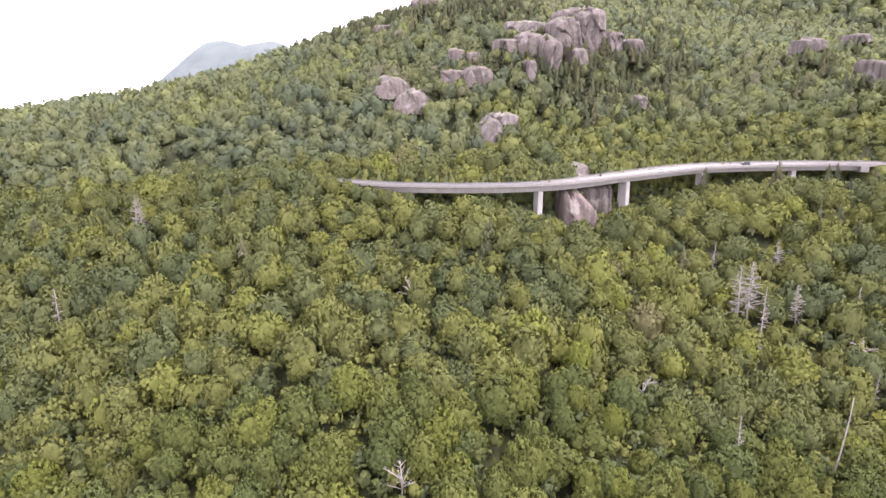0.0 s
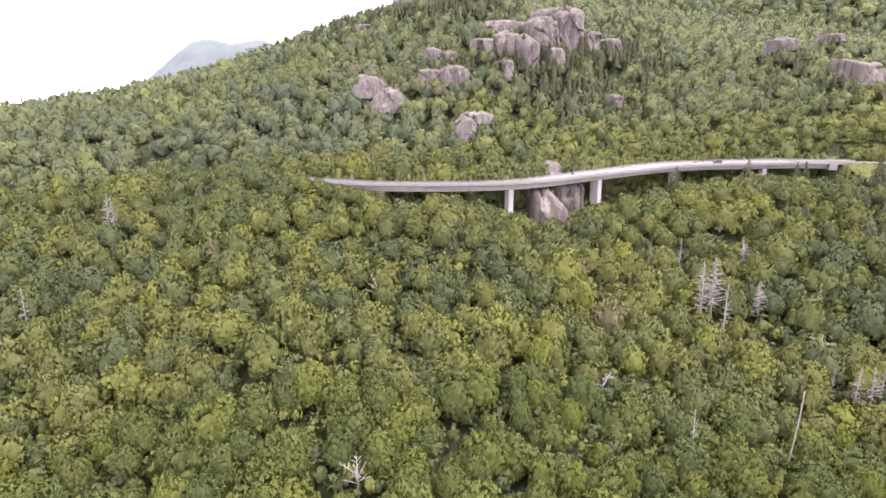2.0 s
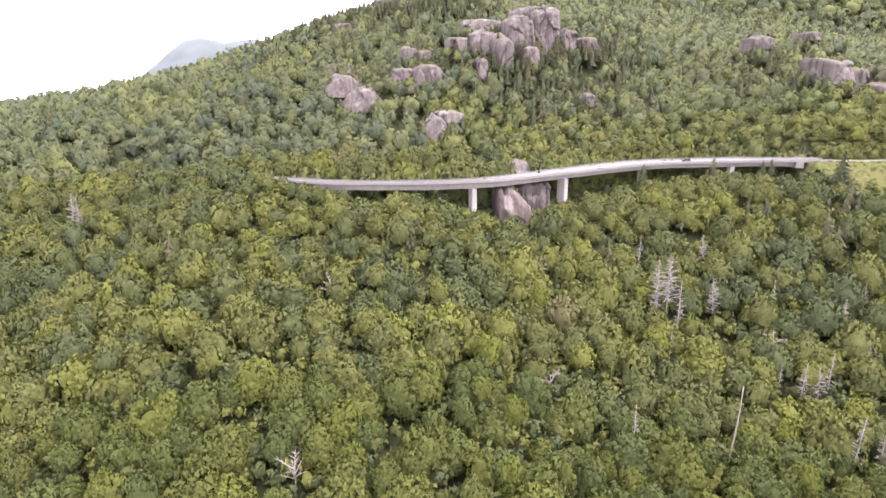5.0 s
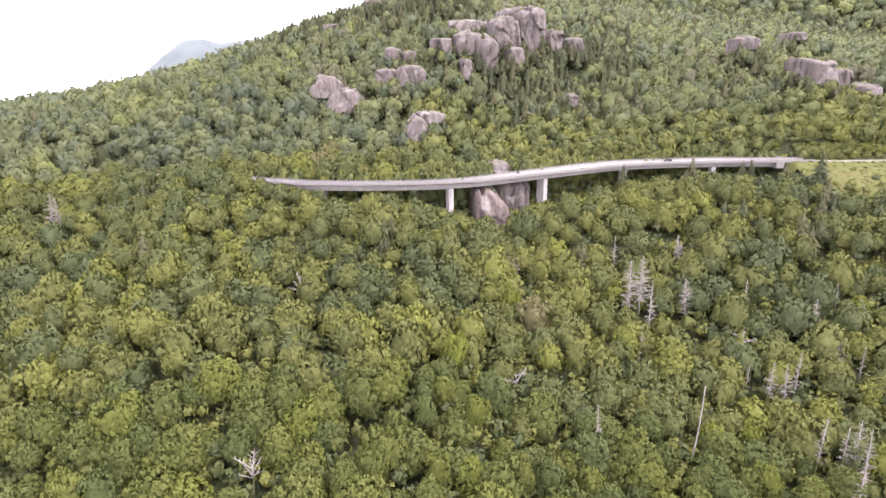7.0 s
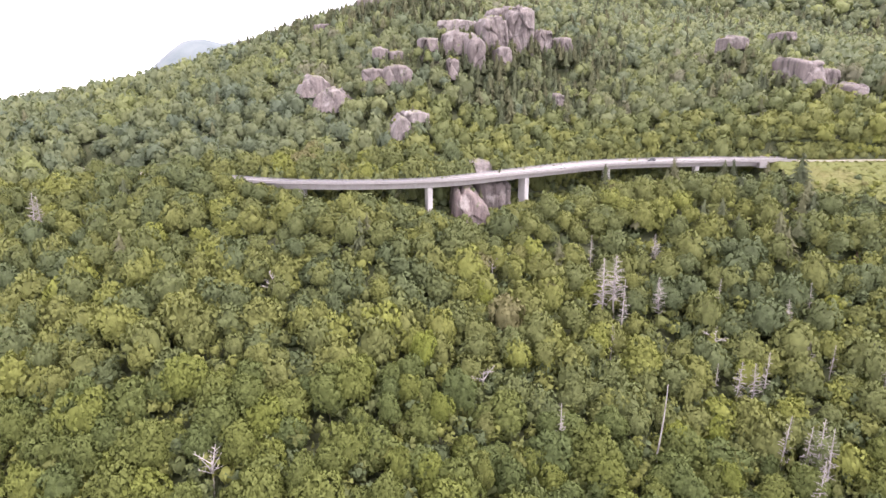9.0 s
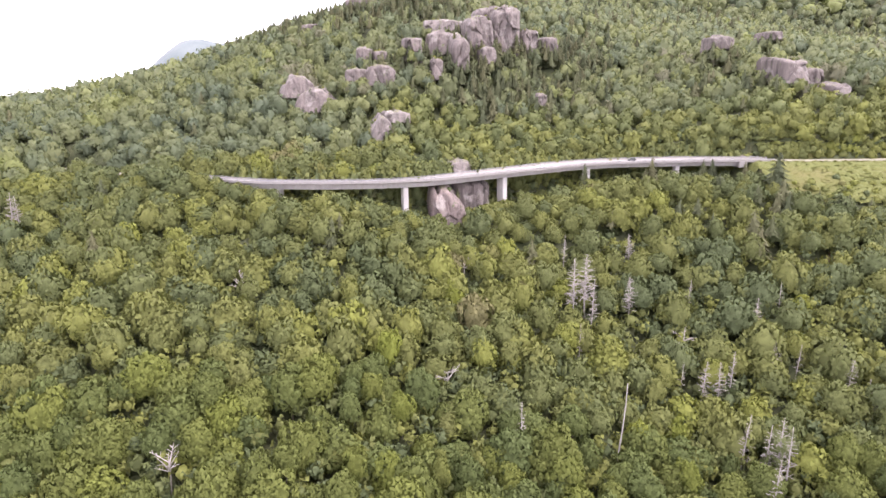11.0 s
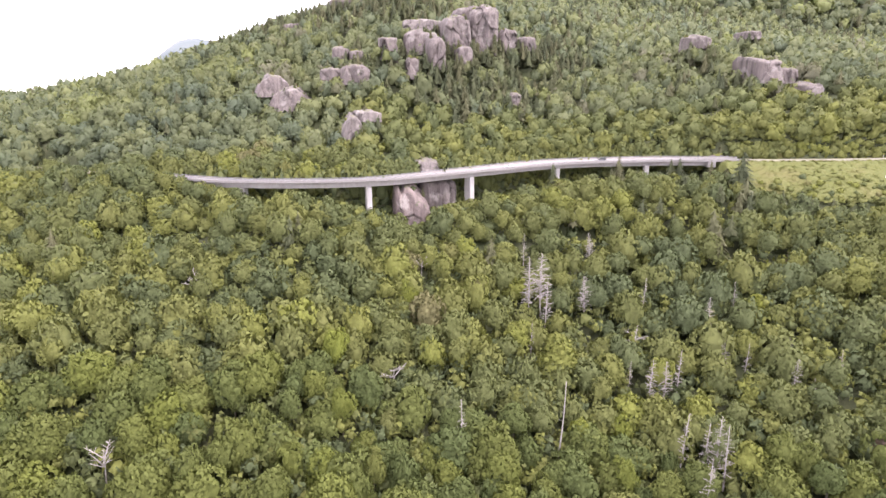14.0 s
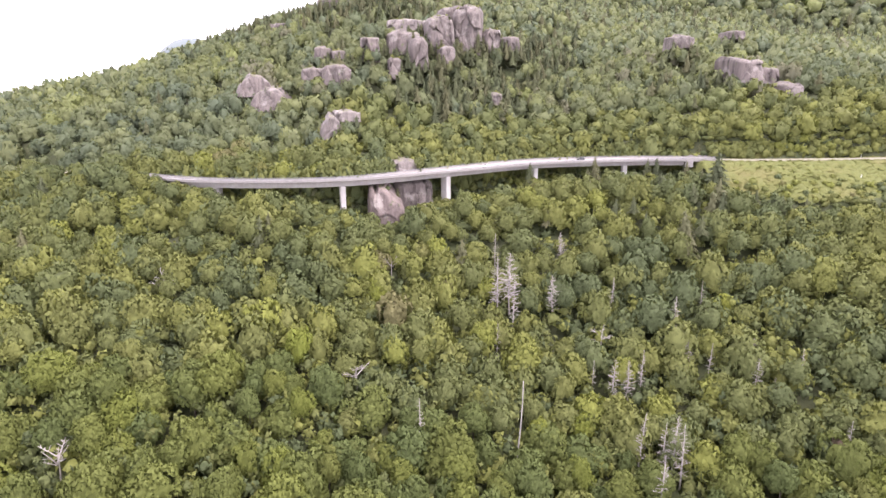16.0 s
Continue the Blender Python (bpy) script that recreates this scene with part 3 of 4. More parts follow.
def crown_shards(seed, lobes, knobs, level, shards, size, ragged=0.6, dome=0.2, knob_size=(0.10, 0.19), low=-0.45, deep=0.80):
    """A crown of a few big lobes covered with leaf clumps that stand apart, radius about 1, from z 0 to 1.42: leaf sprays over the clumps and a closed body below them, as corners (n, 3, 3) and soft normals (n, 3, 3)."""
    rng = np.random.default_rng(seed)
    ang = np.arange(lobes) * 2.4 + rng.uniform(0, 6.28)
    out = rng.uniform(0.30, 0.62, lobes)
    mid = np.stack([np.cos(ang) * out, np.sin(ang) * out, rng.uniform(-0.2, 0.42, lobes)], -1)
    rad = rng.uniform(0.30, 0.48, lobes)
    mid, rad = np.vstack([mid, [[rng.normal() * 0.12, rng.normal() * 0.12, 0.34]]]), np.append(rad, 0.50)
    kz = 1 - (np.arange(knobs) + 0.5) / knobs * 1.45
    kd = np.stack([np.cos(np.arange(knobs) * 2.39996) * np.sqrt(1 - kz * kz), np.sin(np.arange(knobs) * 2.39996) * np.sqrt(1 - kz * kz), kz], -1)
    kd += rng.normal(size=kd.shape) * 0.55 / math.sqrt(knobs)
    kd /= np.linalg.norm(kd, axis=1, keepdims=True)
    kr = rng.uniform(*knob_size, knobs)
    km = kd * (reach_of(kd, mid, rad, 0.42) + kr * rng.uniform(-0.85, 0.05, knobs))[:, None]
    # the body under the clumps
    bd, bt = ball_mesh(level)
    bt = bt[bd[bt][:, :, 2].max(1) > low]
    body = bd * (reach_of(bd, mid, rad, 0.42) * deep)[:, None]
    body_n = bd * 0.6 + np.array([0, 0, 0.1])
    # sprays over the outer side of every clump
    pick = rng.choice(knobs, shards * 2, p=kr ** 2 / np.sum(kr ** 2))
    n = sphere_points(shards * 2, rng)
    n = np.where(np.sum(n * kd[pick], 1, keepdims=True) < -0.1, -n, n)
    n[:, 2] = np.where(n[:, 2] < -0.5, -n[:, 2], n[:, 2])
    p = km[pick] + n * (kr[pick] * rng.uniform(1 - 0.2 * ragged, 1 + 0.3 * ragged, len(pick)))[:, None] * np.array([1, 1, 0.86])
    d = p / np.linalg.norm(p, axis=1, keepdims=True)
    keep = np.where(np.linalg.norm(p, axis=1) > reach_of(d, mid, rad, 0.42) * 0.93)[0][:shards]
    p, n, d = p[keep], n[keep], d[keep]
    face = n + rng.normal(size=n.shape) * ragged
    face /= np.linalg.norm(face, axis=1, keepdims=True)
    side = np.cross(face, sphere_points(len(p), rng))
    side /= np.linalg.norm(side, axis=1, keepdims=True)
    other = np.cross(face, side)
    s = size * rng.uniform(0.6, 1.4, (len(p), 3))
    turn = rng.uniform(0, 2 * np.pi, len(p))[:, None] + np.array([0, 2.1, 4.2]) + rng.normal(size=(len(p), 3)) * 0.35
    leaf = p[:, None] + side[:, None] * (np.cos(turn) * s)[..., None] + other[:, None] * (np.sin(turn) * s)[..., None]
    ln = n * (1 - dome) + d * dome + face * 0.22
    tri = np.concatenate([leaf, body[bt]])
    nor = np.concatenate([np.repeat(ln[:, None], 3, 1), body_n[bt]])
    nor = nor / np.linalg.norm(nor, axis=2, keepdims=True)
    foot, crest = body[bd[:, 2] > low][:, 2].min(), np.quantile(leaf[..., 2], 0.995)
    broad = 1.06 / np.quantile(np.hypot(leaf[..., 0], leaf[..., 1]), 0.97)
    tri = (tri - np.array([0, 0, foot])) * np.array([broad, broad, 1.42 / (crest - foot)])
    return turned_out(tri, nor)


def conifer_shards(seed, sprays, size, slender=0.22):
    """A spruce of height 1: drooping needle sprays in loose tiers over a narrow cone."""
    rng = np.random.default_rng(seed)
    h = 1 - rng.uniform(0, 1, sprays) ** 0.62 * 0.9
    a = rng.uniform(0, 2 * np.pi, sprays)
    lobes = 1 + 0.22 * np.sin(a * 3 + rng.uniform(0, 6)) * np.sin(h * 9)
    tier = 0.72 + 0.4 * ((h * 11) % 1.0 < 0.55) * rng.uniform(0.6, 1.0, sprays)
    r = (slender * (1 - h) ** 0.7 + 0.008) * tier * lobes
    way = np.stack([np.cos(a), np.sin(a), np.zeros(sprays)], -1)
    side = np.stack([-np.sin(a), np.cos(a), np.zeros(sprays)], -1)
    long = size * rng.uniform(0.7, 1.4, sprays) * (0.45 + 0.55 * (1 - h))
    p = way * r[:, None] + np.stack([np.zeros(sprays), np.zeros(sprays), h], -1)
    tip = p + way * (long * 0.8)[:, None] - np.array([0, 0, 1.0]) * (long * rng.uniform(0.3, 0.9, sprays))[:, None]
    wide = (long * rng.uniform(0.35, 0.6, sprays))[:, None]
    root = p - way * (long * 0.6)[:, None] + np.array([0, 0, 1.0]) * (long * 0.35)[:, None]
    tri = np.stack([root - side * wide, root + side * wide, tip], 1)
    nor = way + np.array([0, 0, 0.55]) + rng.normal(size=way.shape) * 0.25
    # a narrow dark heart round the stem
    ring = [(math.cos(2 * math.pi * i / 7) * slender * 0.62, math.sin(2 * math.pi * i / 7) * slender * 0.62, 0.08) for i in range(7)]
    heart = np.array([[ring[i], ring[(i + 1) % 7], (0, 0, 0.99)] for i in range(7)])
    hn = heart.mean(1) * np.array([1, 1, 0]) + np.array([0, 0, 0.06])
    tri, nor = np.concatenate([tri, heart]), np.concatenate([nor, hn])
    nor = np.repeat((nor / np.linalg.norm(nor, axis=1, keepdims=True))[:, None], 3, 1)
    return turned_out(tri, nor)


def turned_out(tri, nor):
    """Wind every spray so that its face looks the way that its soft normal does."""
    g = np.cross(tri[:, 1] - tri[:, 0], tri[:, 2] - tri[:, 0])
    wrong = np.einsum("ij,ij->i", g, nor[:, 0]) < 0
    tri, nor = tri.copy(), nor.copy()
    tri[wrong] = tri[wrong][:, ::-1]
    nor[wrong] = nor[wrong][:, ::-1]
    return tri, nor


def shard_mesh(name, tri, nor, material, tint=None):
    me = bpy.data.meshes.new(name)
    n = len(tri)
    me.vertices.add(n * 3)
    me.vertices.foreach_set("co", tri.astype(np.float32).ravel())
    me.loops.add(n * 3)
    me.loops.foreach_set("vertex_index", np.arange(n * 3, dtype=np.int32))
    me.polygons.add(n)
    me.polygons.foreach_set("loop_start", np.arange(0, n * 3, 3, dtype=np.int32))
    me.update(calc_edges=True)
    a = me.attributes.new("custom_normal", "FLOAT_VECTOR", "POINT")
    a.data.foreach_set("vector", nor.astype(np.float32).ravel())
    if tint is not None:
        t = me.attributes.new("tint", "FLOAT", "POINT")
        t.data.foreach_set("value", np.repeat(tint.astype(np.float32), 3))
    me.materials.append(material)
    return me


def scatter(x0, x1, y0, y1, gap, seed):
    rng = np.random.default_rng(seed)
    xs, ys = np.meshgrid(np.arange(x0, x1, gap), np.arange(y0, y1, gap * 0.9), indexing="ij")
    xs = xs + (np.arange(xs.shape[1]) % 2) * gap * 0.5
    p = np.stack([xs.ravel(), ys.ravel()], -1)
    return p + rng.uniform(-0.54, 0.54, p.shape) * gap


def in_view(p, margin=22):
    return (p[:, 0] > -0.84 * p[:, 1] - margin) & (p[:, 0] < 86 + 0.84 * p[:, 1] + margin)


def clear_of_things(p, reach):
    """Keep trees off the road, the viaduct, the meadow, the bare rocks and the dead trees."""
    d, side, k, rz = road_gap(p[:, 0], p[:, 1])
    on_deck = (k > 1.9) & (k < 8.05)
    ok = np.where(on_deck & (side < 0), d > 6.5 + reach * 0.6, np.where(k < 1.9, d > 3.5 + reach * 0.5, d > 6.0 + reach * 0.8))
    ok &= meadow(p[:, 0], p[:, 1]) < 0.3
    g = treetops(p[:, 0], p[:, 1])
    for x, y, r, z, sz in ROCKS:
        q = np.hypot(p[:, 0] - x, p[:, 1] - y)
        ahead = y - p[:, 1]
        front = (ahead > 0) & (np.abs(p[:, 0] - x - ahead * (x - 44) / y) < r * 0.95) & (ahead < 22) & (g + 1.0 > z - sz * 0.25 - ahead * (z - 100) / y)
        ok &= (q > r * 0.7) & ~front
    for x, y in DEAD_SPOTS:
        if (x, y) in BARE_SPOTS:
            ok &= np.hypot(p[:, 0] - x, p[:, 1] - y) > 1.5 + reach * 0.3
            continue
        ahead = y - p[:, 1]
        q = np.hypot(p[:, 0] - x, ahead)
        ok &= ~((q < 1.0 + reach * 0.4) | ((ahead > 0) & (ahead < 6.5) & (np.abs(p[:, 0] - x - ahead * (x - 66) / y) < 0.8 + reach * 0.35)))
    return ok


def spruce_share(x, y):
    """How much of the wood is spruce: most of it below and beside the cliffs."""
    s = 1.1 * np.exp(-(((x - 92) / 40) ** 2 + ((y - 362) / 24) ** 2))
    s += 0.9 * np.exp(-(((x - 110) / 50) ** 2 + ((y - 410) / 34) ** 2))
    s += 0.8 * np.exp(-(((x - 158) / 34) ** 2 + ((y - 445) / 45) ** 2))
    s += 0.5 * np.exp(-(((x - 28) / 22) ** 2 + ((y - 384) / 22) ** 2))
    s += 0.55 * np.exp(-(((x + 30) / 100) ** 2 + ((y - 500) / 50) ** 2))
    s += 0.75 * np.exp(-(((x - 242) / 22) ** 2 + ((y - 366) / 28) ** 2))
    s += 0.30 * np.exp(-(((x - 205) / 40) ** 2 + ((y - 235) / 30) ** 2))
    return s + 0.015 + 0.25 * soft(450, 560, y) + 0.35 * soft(430, 500, y) * soft(-130, -60, x) * soft(110, 60, x)


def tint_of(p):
    """Tint by place: bluish dark green in the hollows, yellow-green on the bank above the road and on the open slope.
    """
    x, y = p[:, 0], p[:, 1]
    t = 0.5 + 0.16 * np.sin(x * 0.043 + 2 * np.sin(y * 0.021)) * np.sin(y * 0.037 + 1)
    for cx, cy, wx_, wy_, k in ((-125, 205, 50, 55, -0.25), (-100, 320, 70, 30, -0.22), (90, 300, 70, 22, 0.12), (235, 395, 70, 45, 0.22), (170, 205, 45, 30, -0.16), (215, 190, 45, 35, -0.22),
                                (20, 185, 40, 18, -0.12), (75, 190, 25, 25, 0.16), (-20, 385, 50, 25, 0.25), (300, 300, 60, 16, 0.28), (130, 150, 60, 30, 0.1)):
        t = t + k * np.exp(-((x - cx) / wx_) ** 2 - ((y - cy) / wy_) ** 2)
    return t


def seen(p, level, lift=3.0):
    """Whether a tree top shows over the canopy from across the valley."""
    out = np.zeros(len(p), bool)
    for ex in (0, 44, 88):
        hidden = np.zeros(len(p), bool)
        for f in np.linspace(0.4, 0.985, 34):
            x, y = ex + (p[:, 0] - ex) * f, p[:, 1] * f
            hidden |= canopy(x, y) - lift > 100 + (level - 100) * f
        out |= ~hidden
    return out


def woods(name, protos, p, radius, height, turn, tint, base, material, label):
    """A whole stand of trees as one mesh."""
    tris, nors, tints = [], [], []
    for i in range(len(p)):
        t, nr = protos[i % len(protos)]
        c, s = math.cos(turn[i]), math.sin(turn[i])
        rot = np.array([[c, s, 0], [-s, c, 0], [0, 0, 1]])
        tris.append((t @ rot) * np.array([radius[i], radius[i], height[i]]) + np.array([p[i, 0], p[i, 1], base[i]]))
        nors.append(nr @ rot)
        tints.append(np.full(len(t), tint[i]))
    ob = new(name, shard_mesh(name, np.concatenate(tris), np.concatenate(nors), material, np.concatenate(tints)))
    return tagged(ob, label, "trees", kind="stuff")


# dead trees: place, height of the top
SNAGS = [(107.6, 192, 49.6), (112.8, 194, 50.6), (112.8, 185, 43.5), (129, 191, 42.5), (108.7, 216, 53.7), (150.8, 192, 41.4), (183, 188, 41.2), (171.1, 181, 37.7),
         (136, 160, 22.9), (141.9, 157, 24.7), (146.9, 156, 24.2), (151.9, 159, 27.1), (169, 164, 28.5), (175.7, 163, 27.3), (185.7, 153, 26.4), (200.8, 154, 28.8)]
SNAGS_NEAR = [(143.5, 134, 19.2), (149.8, 133, 16.7), (152.4, 131.5, 18.8), (154.1, 129, 17.9), (144.5, 119, 15.3), (80.5, 135, 22.6), (106.1, 174, 30.8),
              (201.4, 131, 17.8), (-136.3, 186, 43), (-135.4, 240, 68.8), (-133.3, 242, 67.3), (190.3, 150, 21.2), (193, 168, 29.3), (137.5, 220, 53.0)]
POLE = (108.5, 136, 28.0)
BARE = [(-9.7, 115, 22.8), (-10.4, 178, 48.5), (66.7, 202, 48), (60, 152, 28.5), (143.3, 176, 28.5)]
BARE_SPOTS = [q[:2] for q in BARE]
DEAD_SPOTS = [q[:2] for q in SNAGS + SNAGS_NEAR + BARE] + [POLE[:2]]
YELLOW = [(39.4, 160), (109.2, 137), (186, 186), (62, 186), (128, 141)]

near_protos = [crown_shards(100 + i, 6, 105, 3, 2900, 0.058, 0.6, 0.46, (0.11, 0.19), deep=0.74) for i in range(9)]
mid_protos = [crown_shards(200 + i, 6, 64, 2, 860, 0.084, 0.55, 0.52, (0.13, 0.23), deep=0.78) for i in range(9)]
far_protos = [crown_shards(300 + i, 5, 28, 2, 200, 0.150, 0.4, 0.6, (0.17, 0.28), deep=0.9) for i in range(8)]
shoulder_protos = [crown_shards(450 + i, 4, 14, 2, 44, 0.24, 0.35, 0.66, (0.22, 0.36), deep=0.94) for i in range(6)]
last_protos = [crown_shards(400 + i, 4, 14, 2, 44, 0.24, 0.5, 0.5, (0.2, 0.34), deep=0.9) for i in range(6)]

spots = scatter(-420, 700, 82, 700, 8.3, 1)
spots = spots[in_view(spots)]
rng = np.random.default_rng(5)
n = len(spots)
radius = 3.6 + 4.0 * rng.uniform(size=n) ** 1.2
tall = rng.uniform(1.1, 1.7, n)
turn, tint = rng.uniform(0, 2 * np.pi, n), rng.uniform(0, 1, n)
# neighbours share something of their tint, by where they stand
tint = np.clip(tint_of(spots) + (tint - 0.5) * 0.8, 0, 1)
top = treetops(spots[:, 0], spots[:, 1])
ok = clear_of_things(spots, radius) & (seen(spots, top + 3) | (road_gap(spots[:, 0], spots[:, 1])[0] < 75))
spots, radius, tall, turn, tint, top = spots[ok], radius[ok], tall[ok], turn[ok], tint[ok], top[ok]
is_spruce = rng.uniform(size=len(spots)) < np.minimum(0.62 * spruce_share(spots[:, 0], spots[:, 1]), 0.5)
is_spruce &= spots[:, 1] > 150
floor_z = ground(spots[:, 0], spots[:, 1])
crown_h = radius * tall
# crowns end about the canopy's level, big trees a little above it
ends = top + rng.uniform(-4.2, 4.4, len(spots)) * (1 - 0.4 * soft(250, 320, spots[:, 1])) + (radius - 5) * 0.6 + 2.0 * soft(390, 450, spots[:, 1]) * soft(30, -60, spots[:, 0])
d, side, k, rz = road_gap(spots[:, 0], spots[:, 1])
gap = np.interp(k, *CLEAR)
limit = rz - 2.4 - np.where(gap > 0, gap * 0.8, gap * 0.5) + np.clip(d - 40, 0, None) * 0.2
ends = np.where((side < 0) & (k > 2.2) & (k < 8.05) & (d < 60), np.minimum(ends, limit), ends)
# the trees in front of a dead one leave its upper part free
for (x, y, z), free in [(q, 12.5) for q in SNAGS] + [(q, 8.0) for q in SNAGS_NEAR] + [(POLE, 12.0)] + [(q, 1.5) for q in BARE]:
    ahead = y - spots[:, 1]
    aside = np.abs(spots[:, 0] - x - ahead * (x - 60) / (y + 5))
    sight = z - free + ahead * (100 - z + free) / (y + 5)
    ends = np.where((ahead > -1) & (ahead < 26) & (aside < radius * 0.75 + 0.6), np.minimum(ends, sight), ends)
# trees that close in on the viaduct's far end
for q in np.arange(1.84, 3.06, 0.065):
    p, left, up = road_frames(q, q)[0]
    e = p - left * (10.0 + 2.5 * math.sin(q * 37))
    spots = np.vstack([spots, [[e.x, e.y]]])
    radius, tall, turn, tint = np.append(radius, 3.6), np.append(tall, 1.2), np.append(turn, q * 50), np.append(tint, (q * 7.7) % 1)
    is_spruce, top = np.append(is_spruce, False), np.append(top, p.z)
    ends = np.append(ends, p.z + np.interp(q, [1.84, 2.42, 2.62, 2.84, 3.1], [5.0, 3.2, 1.4, 0.0, -1.9]) + 0.7 * math.sin(q * 91))
floor_z, crown_h = ground(spots[:, 0], spots[:, 1]), radius * tall
base_z = np.maximum(ends - crown_h * 1.42, floor_z + 0.6)
crown_h = np.maximum((ends - base_z) / 1.42, 1.6)
order = np.argsort(spots[:, 1] + 0.15 * np.abs(spots[:, 0] - 44))
broad = [i for i in order if not is_spruce[i]]
near, rest = broad[:290], np.array(broad[290:])

crown_meshes = [shard_mesh("crown", t, nn, leaf_thing) for t, nn in near_protos]
trunk_bm = limb((0, 0, -0.2), (0.02, 0.01, 1.0), 0.055, 0.022, 7)
trunk_me = bpy.data.meshes.new("trunk")
trunk_bm.to_mesh(trunk_me)
trunk_bm.free()
trunk_me.materials.append(bark)


def broadleaf(i, mesh, label, material=None):
    """One tree: a stem and a crown of leaf sprays."""
    tree = new("broadleaf_tree")
    tree.matrix_basis = pose(spots[i, 0], spots[i, 1], floor_z[i], 0, 0, math.degrees(turn[i]))
    crown = new("crown", mesh)
    crown.parent = tree
    crown.matrix_basis = Matrix.LocRotScale((0, 0, base_z[i] - floor_z[i]), None, (radius[i], radius[i], crown_h[i]))
    if material:
        crown.material_slots[0].link = "OBJECT"
        crown.material_slots[0].material = material
    trunk = new("trunk", trunk_me)
    trunk.parent = tree
    trunk.matrix_basis = Matrix.LocRotScale((0, 0, 0), None, (6, 6, base_z[i] - floor_z[i] + crown_h[i] * 0.8))
    return tagged(tree, label, "tree", "trees below the viaduct")


gold = {int(np.argmin(np.where(is_spruce, 1e9, np.hypot(spots[:, 0] - x, spots[:, 1] - y)))) for x, y in YELLOW}
for c, i in enumerate(near):
    if i not in gold:
        kind_of = "tall, wide-crowned" if radius[i] > 5.4 else "slender"
        broadleaf(i, crown_meshes[c % len(crown_meshes)], f"{kind_of} broadleaf tree in green leaf on the slope")
for c, i in enumerate(sorted(gold)):
    radius[i] = min(radius[i], 4.2)
    broadleaf(i, crown_meshes[c % len(crown_meshes)], "broadleaf tree with bright yellow-green leaves among green ones", leaf_yellow)
rest = np.array([i for i in rest if i not in gold])

dist = np.hypot(spots[rest, 0] - 44, spots[rest, 1])
sy_ = spots[rest, 1]
lower, bank = (dist >= 265) & (sy_ < 285), (dist >= 265) & (sy_ >= 285) & (sy_ < 340) & (spots[rest, 0] > 20)
upper = ~lower & ~bank
# most woods beyond 265 m take the leaf colours with haze painted in
for name, protos, which, leaves, what in (("woodland", mid_protos, dist < 265, leaf_woods, "dense green broadleaf wood around and below the viaduct"),
                                          ("woodland_lower_slope", mid_protos, lower, leaf_woods, "dense green broadleaf wood below the road and its fill slope"),
                                          ("woodland_bank", far_protos, bank, leaf_woods, "dense yellow-green broadleaf wood on the bank above the road"),
                                          ("woodland_upper_slope", far_protos, upper & (dist >= 265) & (dist < 470), leaf_hazed, "dense green broadleaf wood on the mountain's upper slope"),
                                          ("woodland_shoulder", shoulder_protos, upper & (dist >= 470), leaf_hazed, "dense green broadleaf wood on the mountain's shoulder")):
    s = rest[which]
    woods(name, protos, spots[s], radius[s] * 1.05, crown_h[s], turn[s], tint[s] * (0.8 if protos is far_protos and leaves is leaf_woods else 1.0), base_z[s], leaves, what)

# younger trees that close the gaps between the stems
under = np.concatenate([scatter(-200, 300, 80, 200, 4.7, 11), scatter(-420, 420, 200, 300, 6.6, 13)])
under = under[in_view(under)]
ur = rng.uniform(2.4, 4.0, len(under))
utop = treetops(under[:, 0], under[:, 1]) - rng.uniform(2.6, 6.0, len(under))
ud, uside, uk, urz = road_gap(under[:, 0], under[:, 1])
ok = clear_of_things(under, ur * 0.4) & (seen(under, utop, 7.0) | (ud < 30)) & ((ud > 15) | (uk < 1.9) | (uk > 8.0))
for x, y, r, z, sz in ROCKS:
    ok &= np.hypot(under[:, 0] - x, under[:, 1] - y) > r * 0.9
under, ur, utop = under[ok], ur[ok], utop[ok]
young_protos = [crown_shards(480 + i, 4, 18, 2, 56, 0.22, 0.6, 0.4, (0.2, 0.32), deep=0.7) for i in range(6)]
woods("young_trees", young_protos, under, ur, ur * 1.1, rng.uniform(0, 6.28, len(under)), rng.choice([0.0, 0.24, 0.48, 0.70, 0.80], len(under)), utop - ur * 1.55, leaf_woods, "young green trees under the canopy")

# thickets under the deck and along the foot of the bank behind it
brush = scatter(-90, 330, 205, 325, 3.2, 12)
bd_, bs_, bk_, bz_ = road_gap(brush[:, 0], brush[:, 1])
ok = np.where(bk_ < 8.0, ((bd_ < 17) | ((bs_ > 0) & (bd_ < 27))) & (bk_ > 1.85), (bs_ > 0) & (bd_ > 7.5) & (bd_ < 24))
for x, y, r, z, sz in ROCKS[:3]:
    ok &= (np.hypot(brush[:, 0] - x, brush[:, 1] - y) > r * 0.75) & ~((bs_ > 0) & (np.abs(brush[:, 0] - x) < r) & (brush[:, 1] < y + 2) & (brush[:, 1] > y - 20))
brush, bd_, bs_, bz_ = brush[ok], bd_[ok], bs_[ok], bz_[ok]
br = rng.uniform(1.7, 3.6, len(brush))
bg = ground(brush[:, 0], brush[:, 1])
behind = (bs_ > 0) & (bd_ > 8.3)
btop = np.where(behind, np.where(bd_ < 15, np.maximum(bz_ + rng.uniform(-1.5, 6.5, len(brush)), bg + 3), bg + rng.uniform(3, 7, len(brush))), np.minimum(bg + rng.uniform(2.5, 6.0, len(brush)), bz_ - 3.4))
bh = np.maximum((btop - bg) / 1.45, 1.2)
woods("undergrowth", last_protos, brush, br, bh, rng.uniform(0, 6.28, len(brush)), rng.choice([0.0, 0.24, 0.48, 0.55, 0.80], len(brush)), btop - bh * 1.42, leaf_woods, "dense green undergrowth under and behind the viaduct")

